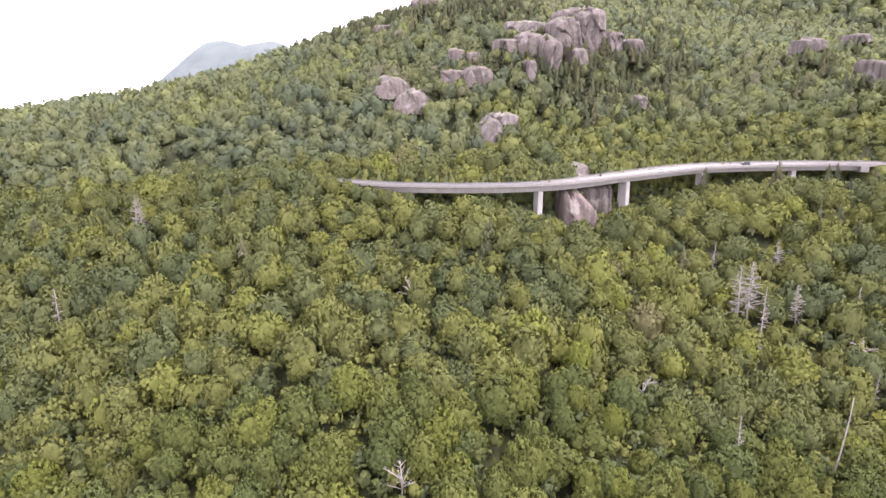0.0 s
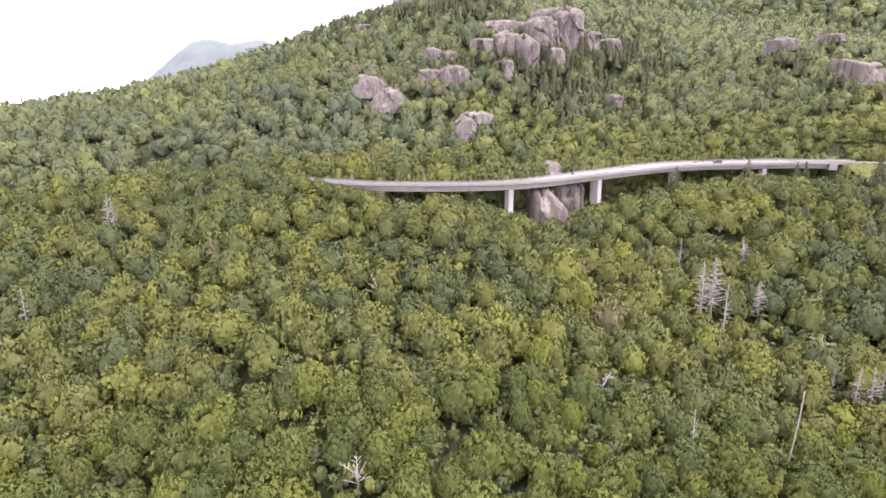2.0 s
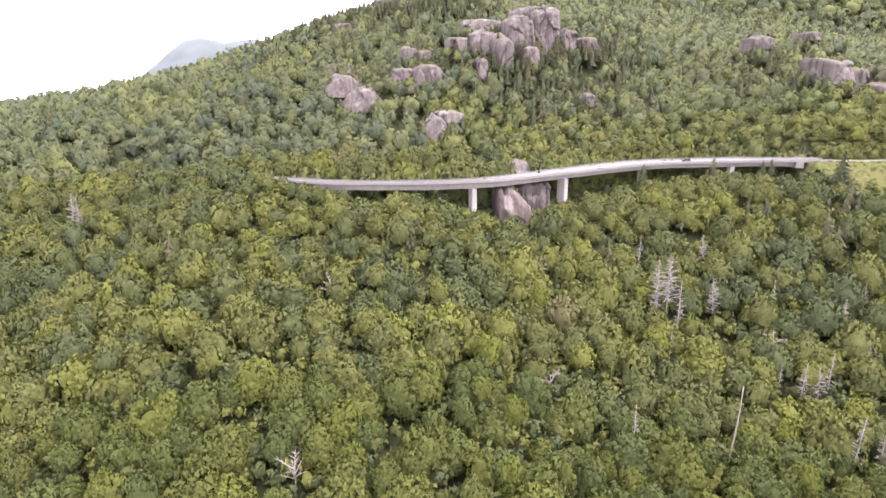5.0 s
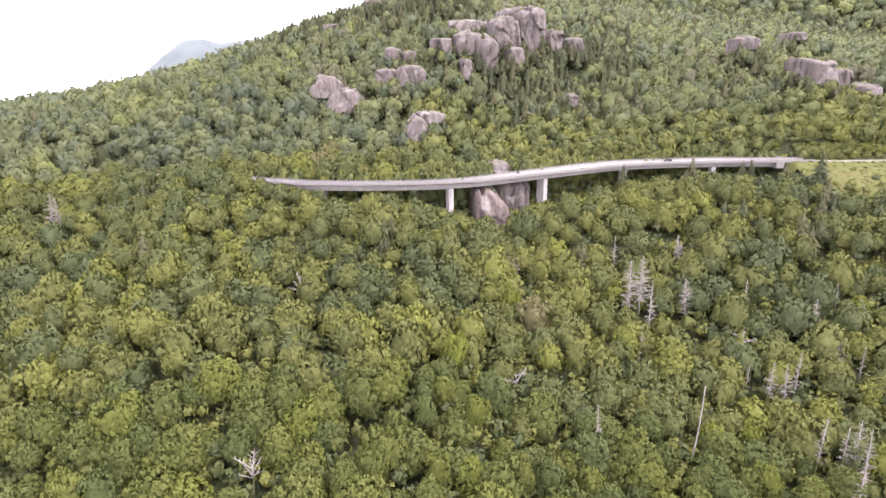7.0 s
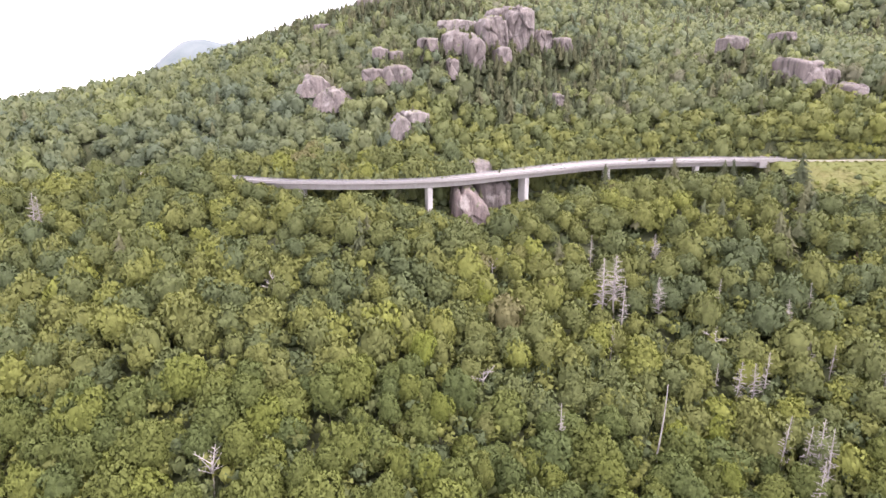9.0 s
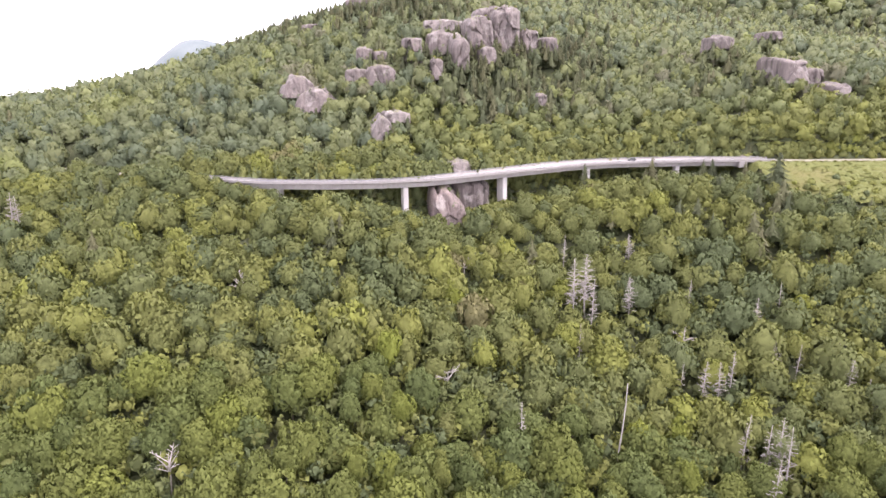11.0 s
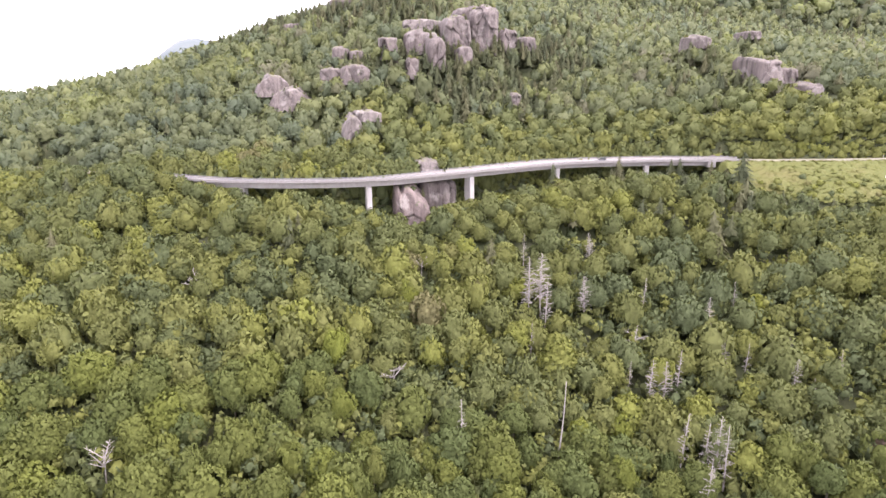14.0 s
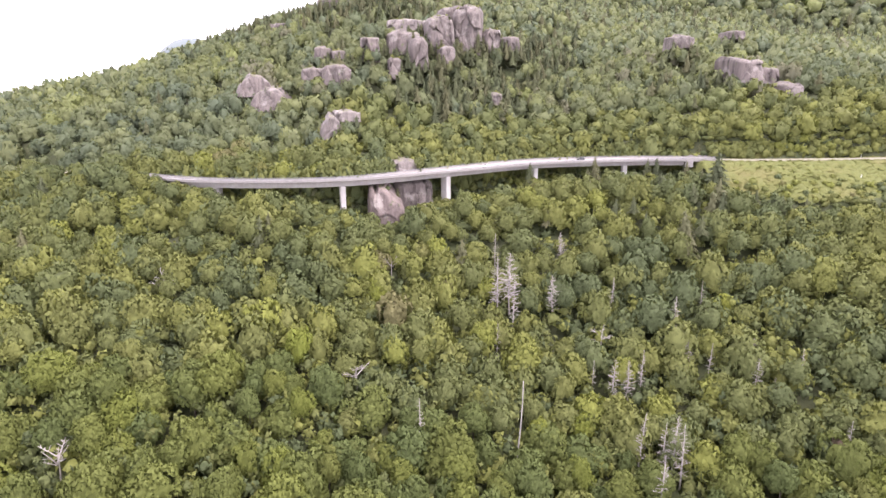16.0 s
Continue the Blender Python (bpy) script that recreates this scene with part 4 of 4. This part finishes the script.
# the edge of the wood along the hill side of the road
edge = []
for q in np.arange(3.9, 11.0, 0.055):
    p, left, up = road_frames(q, q)[0]
    for off in (9.4, 11.5, 14.0, 18.0, 22.5) if q > 7.3 else (9.4, 11.5, 14.0):
        edge.append((p.x + left.x * (off + rng.uniform(-1.2, 1.2)), p.y + left.y * (off + rng.uniform(-1.2, 1.2)), p.z + (off - 9.4) * 0.8 + rng.uniform(1.2, 5.5)))
edge = np.array(edge)
keep = np.ones(len(edge), bool)
for x, y, r, z, sz in (ROCKS[1], ROCKS[2]):
    keep &= np.hypot(edge[:, 0] - x, edge[:, 1] - y) > r + 1
keep &= (np.abs(edge[:, 0] - 227) > 6) | (edge[:, 1] > 304)
edge = edge[keep]
edge[:, 2] = np.maximum(edge[:, 2], ground(edge[:, 0], edge[:, 1]) + rng.uniform(3.0, 6.5, len(edge)))
er = rng.uniform(2.4, 4.4, len(edge))
eh = (edge[:, 2] - ground(edge[:, 0], edge[:, 1]) + 0.5) / 1.42
er = np.maximum(er, np.minimum(eh / 2.0, 5.0))
eh = np.minimum(eh, er * 2.0)
woods("wood_edge", far_protos, edge[:, :2], er, eh, rng.uniform(0, 6.28, len(edge)), np.clip(tint_of(edge) - 0.1 + rng.uniform(-0.25, 0.25, len(edge)), 0, 1), edge[:, 2] - eh * 1.42, leaf_woods, "green edge of the wood along the hill side of the road")

# the wood goes on down into the valley
valley = scatter(-300, 400, -140, 92, 9.0, 41)
valley = valley[~(in_view(valley) & (valley[:, 1] > 80))]
vr = rng.uniform(5.0, 7.5, len(valley))
vtop = canopy(valley[:, 0], valley[:, 1]) + rng.uniform(-3, 3, len(valley))
vtint, vturn = np.clip(0.1 + 0.75 * rng.uniform(size=len(valley)), 0, 1), rng.uniform(0, 6.28, len(valley))
close = (np.abs(valley[:, 0] - 44) < 105) & (valley[:, 1] > -60)
for name, which, protos, what in (("woodland_valley", close, far_protos, "dense green broadleaf wood on the lower valley side"), ("woodland_valley_floor", ~close, shoulder_protos, "dense green broadleaf wood down in the valley")):
    woods(name, protos, valley[which], vr[which], vr[which] * 1.15, vturn[which], vtint[which], vtop[which] - vr[which] * 1.63, leaf_woods, what)

spruce_protos = [conifer_shards(500 + i, 130, 0.125, 0.30) for i in range(6)]
s = np.where(is_spruce)[0]
more = scatter(-150, 300, 320, 600, 6.4, 31)
more = more + rng.normal(size=more.shape) * 1.6
more = more[rng.uniform(size=len(more)) < np.clip(0.8 * spruce_share(more[:, 0], more[:, 1]) - 0.22, 0, 0.6)]
for x, y, r, z, sz in ROCKS:
    more = more[np.hypot(more[:, 0] - x, more[:, 1] - y) > r * 0.6]
    more = more[~((more[:, 1] < y) & (more[:, 1] > y - 16) & (np.abs(more[:, 0] - x) < r * 0.8) & (treetops(more[:, 0], more[:, 1]) + 4 > z - sz * 0.2))]
sp = np.concatenate([spots[s], more])
s_top = np.concatenate([top[s], treetops(more[:, 0], more[:, 1])])
sh = rng.uniform(7, 16, len(sp))
woods("spruces", spruce_protos, sp, sh, sh, rng.uniform(0, 6.28, len(sp)), rng.uniform(0, 1, len(sp)), s_top + rng.uniform(1.5, 6.5, len(sp)) - sh, needle_woods, "dark spruces among the rocks of the mountainside")

# trees that stand against the feet of the rocks
feet, crest_z = [], []
for i, (x, y, r, z, sz) in enumerate(ROCKS[3:-2]):
    sz = sz / 2.2
    for o in np.arange(-1.1, 1.11, 3.4 / max(r, 4)):
        feet.append((x + o * r + rng.normal() * 0.8, y - 5.0 - r * 0.35 * (1 - o * o) + rng.normal()))
        crest_z.append(z - sz * (0.92 - 0.34 * rng.uniform() - 0.5 * o * o))
feet, crest_z = np.array(feet), np.array(crest_z)
pine = rng.uniform(size=len(feet)) < np.clip(spruce_share(feet[:, 0], feet[:, 1]) + 0.15, 0, 0.8)
for name, which, protos, material, wide, what in (("trees_at_rocks", ~pine, far_protos, leaf_hazed, 0.75, "green trees against the feet of the rocks"),
                                                  ("spruces_at_rocks", pine, spruce_protos, needle_woods, 1.0, "dark spruces against the feet of the rocks")):
    fh = rng.uniform(4.5, 7.0, which.sum()) if wide < 1 else rng.uniform(8, 14, which.sum())
    tip = 1.42 if wide < 1 else 1.0
    woods(name, protos, feet[which], fh * wide, fh, rng.uniform(0, 6.28, len(fh)), rng.uniform(0, 1, len(fh)), crest_z[which] + (2.5 if wide == 1 else 0) - fh * tip, material, what)

# shrubs and small spruces on the ledges of the rocks
led = np.array([v[:] for v in LEDGES])
lr = rng.uniform(0.7, 1.7, len(led))
woods("ledge_shrubs", last_protos, led[:, :2], lr, lr * 0.9, rng.uniform(0, 6.28, len(led)), rng.uniform(0, 1, len(led)), led[:, 2] - 0.3, leaf_woods, "green shrubs on the ledges of the cliffs")
few = led[::4]
fh = rng.uniform(3, 6.5, len(few))
woods("ledge_spruces", spruce_protos, few[:, :2], fh, fh, rng.uniform(0, 6.28, len(few)), rng.uniform(0, 1, len(few)), few[:, 2] - 0.4, needle_woods, "small dark spruces on the ledges of the cliffs")

far_spots = scatter(-420, 1150, 700, 1250, 18.0, 7)
far_spots = far_spots[in_view(far_spots, 40)]
far_spots = far_spots[seen(far_spots, canopy(far_spots[:, 0], far_spots[:, 1]) + 4)]
n = len(far_spots)
fr = rng.uniform(8.5, 13, n)
woods("woodland_far_ridge", shoulder_protos, far_spots, fr, fr * 0.9, rng.uniform(0, 6.28, n), rng.uniform(0, 1, n), canopy(far_spots[:, 0], far_spots[:, 1]) - 8, leaf_hazed, "distant wooded mountainside")


# ---- dead trees ----
def branch_mesh(seed, twigs, droop, thick=1.0):
    """A bare branch of length 1 along x, with side twigs."""
    rng = random.Random(seed)
    bm = bmesh.new()

    def add(a, b, ra, rb, sides=3):
        a, b = Vector(a), Vector(b)
        q = (b - a).to_track_quat("Z", "Y")
        ends = [[bm.verts.new(c + q @ Vector((math.cos(2 * math.pi * i / sides) * r, math.sin(2 * math.pi * i / sides) * r, 0))) for i in range(sides)] for c, r in ((a, ra), ((a + b) / 2 + Vector((0, 0, 0.02)), (ra + rb) / 2), (b, rb))]
        for r, s in zip(ends, ends[1:]):
            for i in range(sides):
                bm.faces.new((r[i], r[(i + 1) % sides], s[(i + 1) % sides], s[i]))
        bm.faces.new(ends[-1])

    tip = Vector((1, 0, droop))
    add((0, 0, 0), tip, 0.042 * thick, 0.016 * thick, 5)
    for _ in range(twigs):
        t = rng.uniform(0.3, 0.95)
        a = tip * t
        w = rng.choice((-1, 1))
        add(a, a + Vector((rng.uniform(0.08, 0.3), w * rng.uniform(0.12, 0.34), rng.uniform(-0.05, 0.2))) * (1.1 - t * 0.6), 0.026 * thick, 0.012 * thick)
    me = bpy.data.meshes.new("branch")
    bm.to_mesh(me)
    bm.free()
    me.materials.append(dead_wood)
    return me


BARE_LIMBS = [branch_mesh(50 + i, 6, d, 0.75) for i, d in enumerate((0.05, 0.2, 0.3, -0.05, 0.15))]
BRANCHES = [branch_mesh(40 + i, 5 + i % 3, d) for i, d in enumerate((0.05, 0.18, 0.3, -0.1, 0.12))]


def stem(name, height, r0, r1, bend, material, parent):
    """A tapered stem with a slight crook."""
    bm = bmesh.new()
    rings = []
    for k in range(9):
        t = k / 8
        c = Vector((bend * math.sin(t * 2.6) * height * 0.03, bend * math.cos(t * 3.3) * height * 0.02, height * t))
        r = r0 + (r1 - r0) * t ** 0.8
        rings.append([bm.verts.new(c + Vector((math.cos(2 * math.pi * i / 7) * r, math.sin(2 * math.pi * i / 7) * r, 0))) for i in range(7)])
    for a, b in zip(rings, rings[1:]):
        for i in range(7):
            bm.faces.new((a[i], a[(i + 1) % 7], b[(i + 1) % 7], b[i]))
    bm.faces.new(rings[0][::-1])
    bm.faces.new(rings[-1])
    return part(name, bm, material, parent, smooth=True)


def snag(seed, height, branches, reach):
    """A dead spruce: a bleached stem with short bare branches down its upper part."""
    rng = random.Random(seed)
    ob = new("dead_tree")
    stem("trunk", height, 0.26, 0.05, rng.uniform(-1, 1), dead_wood, ob)
    for i in range(branches):
        t = 1 - 0.72 * ((i + rng.random()) / branches)
        br = new("branch", BRANCHES[rng.randrange(5)])
        br.parent = ob
        length = reach * (0.25 + 0.75 * min(1, (1 - t) * 2.4)) * rng.uniform(0.55, 1.2)
        br.matrix_basis = Matrix.LocRotScale((0, 0, height * t), Euler((rng.uniform(-0.4, 0.4), rng.uniform(-0.35, 0.3), rng.uniform(0, 6.28))), (length, length, length))
    return tagged(ob, "bleached dead conifer with bare branches standing in green woods", "dead tree", "dead trees")


snag_kinds = [snag(60 + i, 16.0, b, r) for i, (b, r) in enumerate(((84, 2.1), (66, 1.6), (96, 2.5), (48, 1.5), (74, 2.1)))]
for i, (x, y, z) in enumerate(SNAGS + SNAGS_NEAR):
    g = float(ground(x, y)) - 0.3
    kind_of = (0, 2, 1, 2, 3, 1, 3, 4, 3, 4, 0, 1, 4, 3, 4, 1, 3, 1, 4, 3, 1, 3, 3, 1, 1, 4, 0, 3, 3, 2)[i % 30]
    h = (z - g) / 16.0
    src = snag_kinds[kind_of]
    copy_thing(src, pose(x, y, g, random.uniform(-3, 3), random.uniform(-3, 3), random.uniform(0, 360)) @ Matrix.Diagonal((max(h, 0.8), max(h, 0.8), h, 1)))
for ob in snag_kinds:
    for c in list(ob.children):
        bpy.data.objects.remove(c)
    bpy.data.objects.remove(ob)

pole = new("dead_tree")
pole.matrix_basis = pose(POLE[0], POLE[1], float(ground(*POLE[:2])) - 0.3, 1, 2, 0)
stem("trunk", POLE[2] - float(ground(*POLE[:2])) + 0.3, 0.32, 0.12, 0.6, dead_wood, pole)
for t, a in ((0.8, 1.0), (0.7, 3.2), (0.9, 5.0)):
    br = new("branch", BRANCHES[0])
    br.parent = pole
    br.matrix_basis = Matrix.LocRotScale((0, 0, 23 * t), Euler((0, -0.2, a)), (0.9, 0.9, 0.9))
tagged(pole, "tall bare pale tree stem almost without branches", "dead tree", "dead trees")


def bare_tree(x, y, z, seed):
    """A dead broadleaf tree: forked, spreading bare limbs above the canopy."""
    rng = random.Random(seed)
    g = float(ground(x, y)) - 0.2
    ob = new("dead_tree")
    ob.matrix_basis = pose(x, y, g, 0, 0, rng.uniform(0, 360))
    h = z - g
    stem("trunk", h * 0.62, 0.24, 0.14, 0.8, dead_wood, ob)
    for i in range(7):
        a = i * 1.35 + rng.uniform(-0.3, 0.3)
        up = rng.uniform(0.1, 0.75)
        br = new("limb", BARE_LIMBS[i % 5])
        br.parent = ob
        n = h * rng.uniform(0.22, 0.40)
        br.matrix_basis = Matrix.LocRotScale((0, 0, h * rng.uniform(0.42, 0.62)), Euler((0, -up, a)), (n, n, n))
    return tagged(ob, "dead broadleaf tree with forked bleached limbs", "dead tree", "dead trees")


for i, (x, y, z) in enumerate(BARE):
    bare_tree(x, y, z + 1.6, 80 + i)


# ---- spruces that stand by themselves below the road ----
spruce_meshes = [shard_mesh("crown", *conifer_shards(600 + i, 900, 0.055, 0.22), needle_thing) for i in range(4)]
SPRUCES = [(216.6, 255, 84.2), (162.8, 270, 81.5), (171.8, 268, 75.5), (191, 276, 79.5), (196, 277, 79.8), (205.8, 264, 79.5), (132, 280, 77.5), (213.1, 263, 76), (232.4, 234, 68.5), (234.5, 231, 67.5), (159, 268, 76)]
for i, (x, y, z) in enumerate(SPRUCES):
    g = float(ground(x, y)) - 0.2
    ob = new("spruce_tree")
    h = z - g
    ob.matrix_basis = pose(x, y, g, 0, 0, 67 * i)
    b = new("crown", spruce_meshes[i % 4])
    b.parent = ob
    b.matrix_basis = Matrix.Diagonal((h * (1.25 if i == 0 else 0.95), h * (1.25 if i == 0 else 0.95), h, 1))
    stem("trunk", h * 0.9, 0.22, 0.05, 0.2, bark, ob)
    tagged(ob, "tall broad dark spruce beside the road's end" if i == 0 else "dark spruce standing below the viaduct", "spruce", "spruces below the viaduct")


# ---- grassy fill slope past the viaduct's end ----
wx, wy = np.meshgrid(np.arange(208, 420, 1.0), np.arange(222, 300, 1.0), indexing="ij")
cover = meadow(wx, wy).reshape(wx.shape)
wz = ground(wx, wy) + 0.06
clods = np.random.default_rng(77).normal(size=wx.shape)
clods = clods + np.roll(clods, 1, 0) + np.roll(clods, 1, 1) + np.roll(clods, (1, 1), (0, 1))
wz = wz + (0.10 * clods + 0.25 * np.sin(wx * 0.9 + 2 * np.sin(wy * 0.31)) * np.sin(wy * 0.8)) * soft(6.5, 9, road_gap(wx.ravel(), wy.ravel())[0]).reshape(wx.shape) + 0.12
widx = np.arange(wx.size).reshape(wx.shape)
wq = np.stack([widx[:-1, :-1], widx[1:, :-1], widx[1:, 1:], widx[:-1, 1:]], -1).reshape(-1, 4)
hold = (cover.ravel()[wq] > 0.25).all(1)
meadow_ob = from_arrays("meadow", np.stack([wx, wy, wz], -1).reshape(-1, 3), wq[hold], grass_mat, smooth=True)
tagged(meadow_ob, "yellow-green grassy fill slope below the road", "meadow", kind="structure")
leaf_grass = leaf_material("meadow_growth", [(0.0, (0.106, 0.120, 0.030)), (0.5, (0.124, 0.132, 0.032)), (0.85, (0.136, 0.130, 0.042)), (1.0, (0.102, 0.116, 0.030))], "attribute", 0.3, 0.06)
tufts = scatter(212, 420, 228, 300, 1.15, 21)
keep = (meadow(tufts[:, 0], tufts[:, 1]) > 0.3) & (road_gap(tufts[:, 0], tufts[:, 1])[0] > 5.7) & (rng.uniform(size=len(tufts)) < 0.55)
tufts = tufts[keep]
tr = rng.uniform(0.8, 1.3, len(tufts))
tuft_protos = [turned_out(t, nn * 0.2 + np.array([0, 0, 0.8])) for t, nn in (crown_shards(700 + i, 3, 6, 1, 14, 0.34, 0.8, 0.4, (0.3, 0.5)) for i in range(5))]
woods("tall_grass", tuft_protos, tufts, tr, tr * 0.22 * (1 + 1.6 * soft(8.4, 6.6, road_gap(tufts[:, 0], tufts[:, 1])[0])), rng.uniform(0, 6.28, len(tufts)), rng.uniform(0, 1, len(tufts)), ground(tufts[:, 0], tufts[:, 1]) - 0.1, leaf_grass, "tall yellow-green grass and weeds on the fill slope")
bush_spots = scatter(214, 420, 216, 276, 3.4, 22)
bd = road_gap(bush_spots[:, 0], bush_spots[:, 1])[0]
bush_spots = bush_spots[(bd > 15) & (bd < 60) & (rng.uniform(size=len(bd)) < soft(17, 38, bd))]
br_ = rng.uniform(1.0, 2.4, len(bush_spots))
woods("shrubs", last_protos, bush_spots, br_, br_ * 0.9, rng.uniform(0, 6.28, len(br_)), rng.uniform(0, 1, len(br_)), ground(bush_spots[:, 0], bush_spots[:, 1]) - 0.2, leaf_woods, "green shrubs on the fill slope")

# small marker posts by the road and on the slope
post_white = surface_material("white_post_paint", (0.6, 0.6, 0.58), (0.75, 0.75, 0.73), 2.0, 0.5, (0.1, 0.01))
POSTS = [(290.2, 262.2), (309.5, 290.5)]
for x, y in POSTS:
    post = new("marker_post")
    post.matrix_basis = pose(x, y, float(ground(x, y)) - 0.1, 0, 2, 30)
    part("post", block(0.22, 0.22, 0.0, 1.3, 0.03), post_white, post)
    part("cap", block(0.30, 0.30, 1.3, 1.5, 0.04), post_white, post)
    tagged(post, "small white marker post on the grassy roadside", "marker post", "marker posts")

# bare scars in the wood
for i, (x, y, z, r) in enumerate(((219.9, 211, 43.8, 5.2), (201.8, 134, 8.5, 3.0))):
    bm = bmesh.new()
    bmesh.ops.create_icosphere(bm, subdivisions=4, radius=1)
    for v in bm.verts:
        w = Vector((v.co.x * r, v.co.y * r * 0.7, v.co.z * r * 0.8))
        v.co = w * (1 + 0.25 * noise.fractal(w * 0.35 + Vector((i * 9, 3, 1)), 0.9, 2.1, 4))
    ob = part("soil_bank", bm, bare_soil)
    ob.matrix_basis = pose(x, y, z)
    tagged(ob, "bare reddish soil and rock bank in the woods", "soil bank")


# ---- cars on the road ----
paint = surface_material("white_car_paint", (0.72, 0.72, 0.73), (0.8, 0.8, 0.81), 3.0, 0.3, (0.05, 0.005))
paint_dark = surface_material("dark_grey_car_paint", (0.05, 0.05, 0.055), (0.07, 0.07, 0.075), 3.0, 0.3, (0.05, 0.005))
glass_dark = surface_material("car_window", (0.02, 0.025, 0.03), (0.035, 0.04, 0.045), 2.0, 0.08, (0.0, 0.01))
tyre_mat = surface_material("tyre_rubber", (0.02, 0.02, 0.02), (0.035, 0.035, 0.035), 5.0, 0.9, (0.2, 0.01))


def profile(points, width, bevel, inset=0.0):
    bm = bmesh.new()
    a = [bm.verts.new((x, -width / 2 + (inset if z > 1.0 else 0), z)) for x, z in points]
    b = [bm.verts.new((x, width / 2 - (inset if z > 1.0 else 0), z)) for x, z in points]
    m = len(points)
    for i in range(m):
        bm.faces.new((a[i], a[(i + 1) % m], b[(i + 1) % m], b[i]))
    bm.faces.new(a[::-1])
    bm.faces.new(b)
    bmesh.ops.recalc_face_normals(bm, faces=bm.faces)
    bmesh.ops.bevel(bm, geom=list(bm.edges), offset=bevel, segments=2, affect="EDGES")
    return bm


def car(k, off, colour, label):
    ob = new("car")
    part("body", profile([(-2.2, 0.3), (2.2, 0.3), (2.25, 0.65), (2.1, 0.82), (0.95, 0.95), (-2.0, 0.98), (-2.25, 0.8)], 1.8, 0.08), colour, ob)
    part("cabin", profile([(0.95, 0.93), (0.25, 1.45), (-1.45, 1.46), (-1.95, 0.95)], 1.66, 0.05, 0.16), glass_dark, ob, "dark window band")
    part("roof", profile([(0.2, 1.43), (0.1, 1.5), (-1.35, 1.51), (-1.5, 1.44)], 1.42, 0.03), colour, ob)
    for x in (-1.35, 1.4):
        for y in (-0.82, 0.82):
            bm = bmesh.new()
            bmesh.ops.create_cone(bm, cap_ends=True, segments=16, radius1=0.32, radius2=0.32, depth=0.2)
            bmesh.ops.rotate(bm, verts=bm.verts, matrix=Matrix.Rotation(math.pi / 2, 3, "X"))
            w = part("wheel", bm, tyre_mat, ob)
            w.location = (x, y, 0.32)
    p, left, up = road_frames(k, k)[0]
    place_at = p + left * off
    ob.matrix_basis = pose(place_at.x, place_at.y, place_at.z + 0.03, -math.degrees(math.asin(left.z)) * 0, 0, math.degrees(math.atan2(left.y, left.x)) + 90)
    return tagged(ob, label, "car", "cars on the road")


car(5.42, -1.8, paint, "white car driving on the pale viaduct road")
car(6.5, 1.8, paint_dark, "dark grey car driving on the pale viaduct road")


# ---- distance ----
# the mountain's blue is distance haze, painted into its base colour
haze_blue = surface_material("far_hazed_mountain", (0.096, 0.118, 0.126), (0.13, 0.15, 0.155), 0.03, 1.0, (0.3, 2.0), (0.14, 0.16, 0.165), 0.008)
hx, hy = np.meshgrid(np.linspace(-1900, 100, 150), np.linspace(1400, 2300, 24), indexing="ij")
crest = np.interp(hx, [-1900, -1400, -1000, -880, -800, -755, -700, -665, -640, -600, -560, -520, -485, -455, -400, -300, 100], [40, 110, 95, 120, 172, 214, 258, 284, 291, 290, 281, 287, 292, 286, 255, 200, 60])
hz = crest * np.exp(-((hy - 1660) / 260) ** 2) + 30
for i in range(hx.shape[0]):
    for j in range(hx.shape[1]):
        hz[i, j] += 7 * noise.fractal(Vector((hx[i, j] * 0.012, hy[i, j] * 0.012, 0)), 0.9, 2.1, 5)
hidx = np.arange(hx.size).reshape(hx.shape)
hq = np.stack([hidx[:-1, :-1], hidx[1:, :-1], hidx[1:, 1:], hidx[:-1, 1:]], -1).reshape(-1, 4)
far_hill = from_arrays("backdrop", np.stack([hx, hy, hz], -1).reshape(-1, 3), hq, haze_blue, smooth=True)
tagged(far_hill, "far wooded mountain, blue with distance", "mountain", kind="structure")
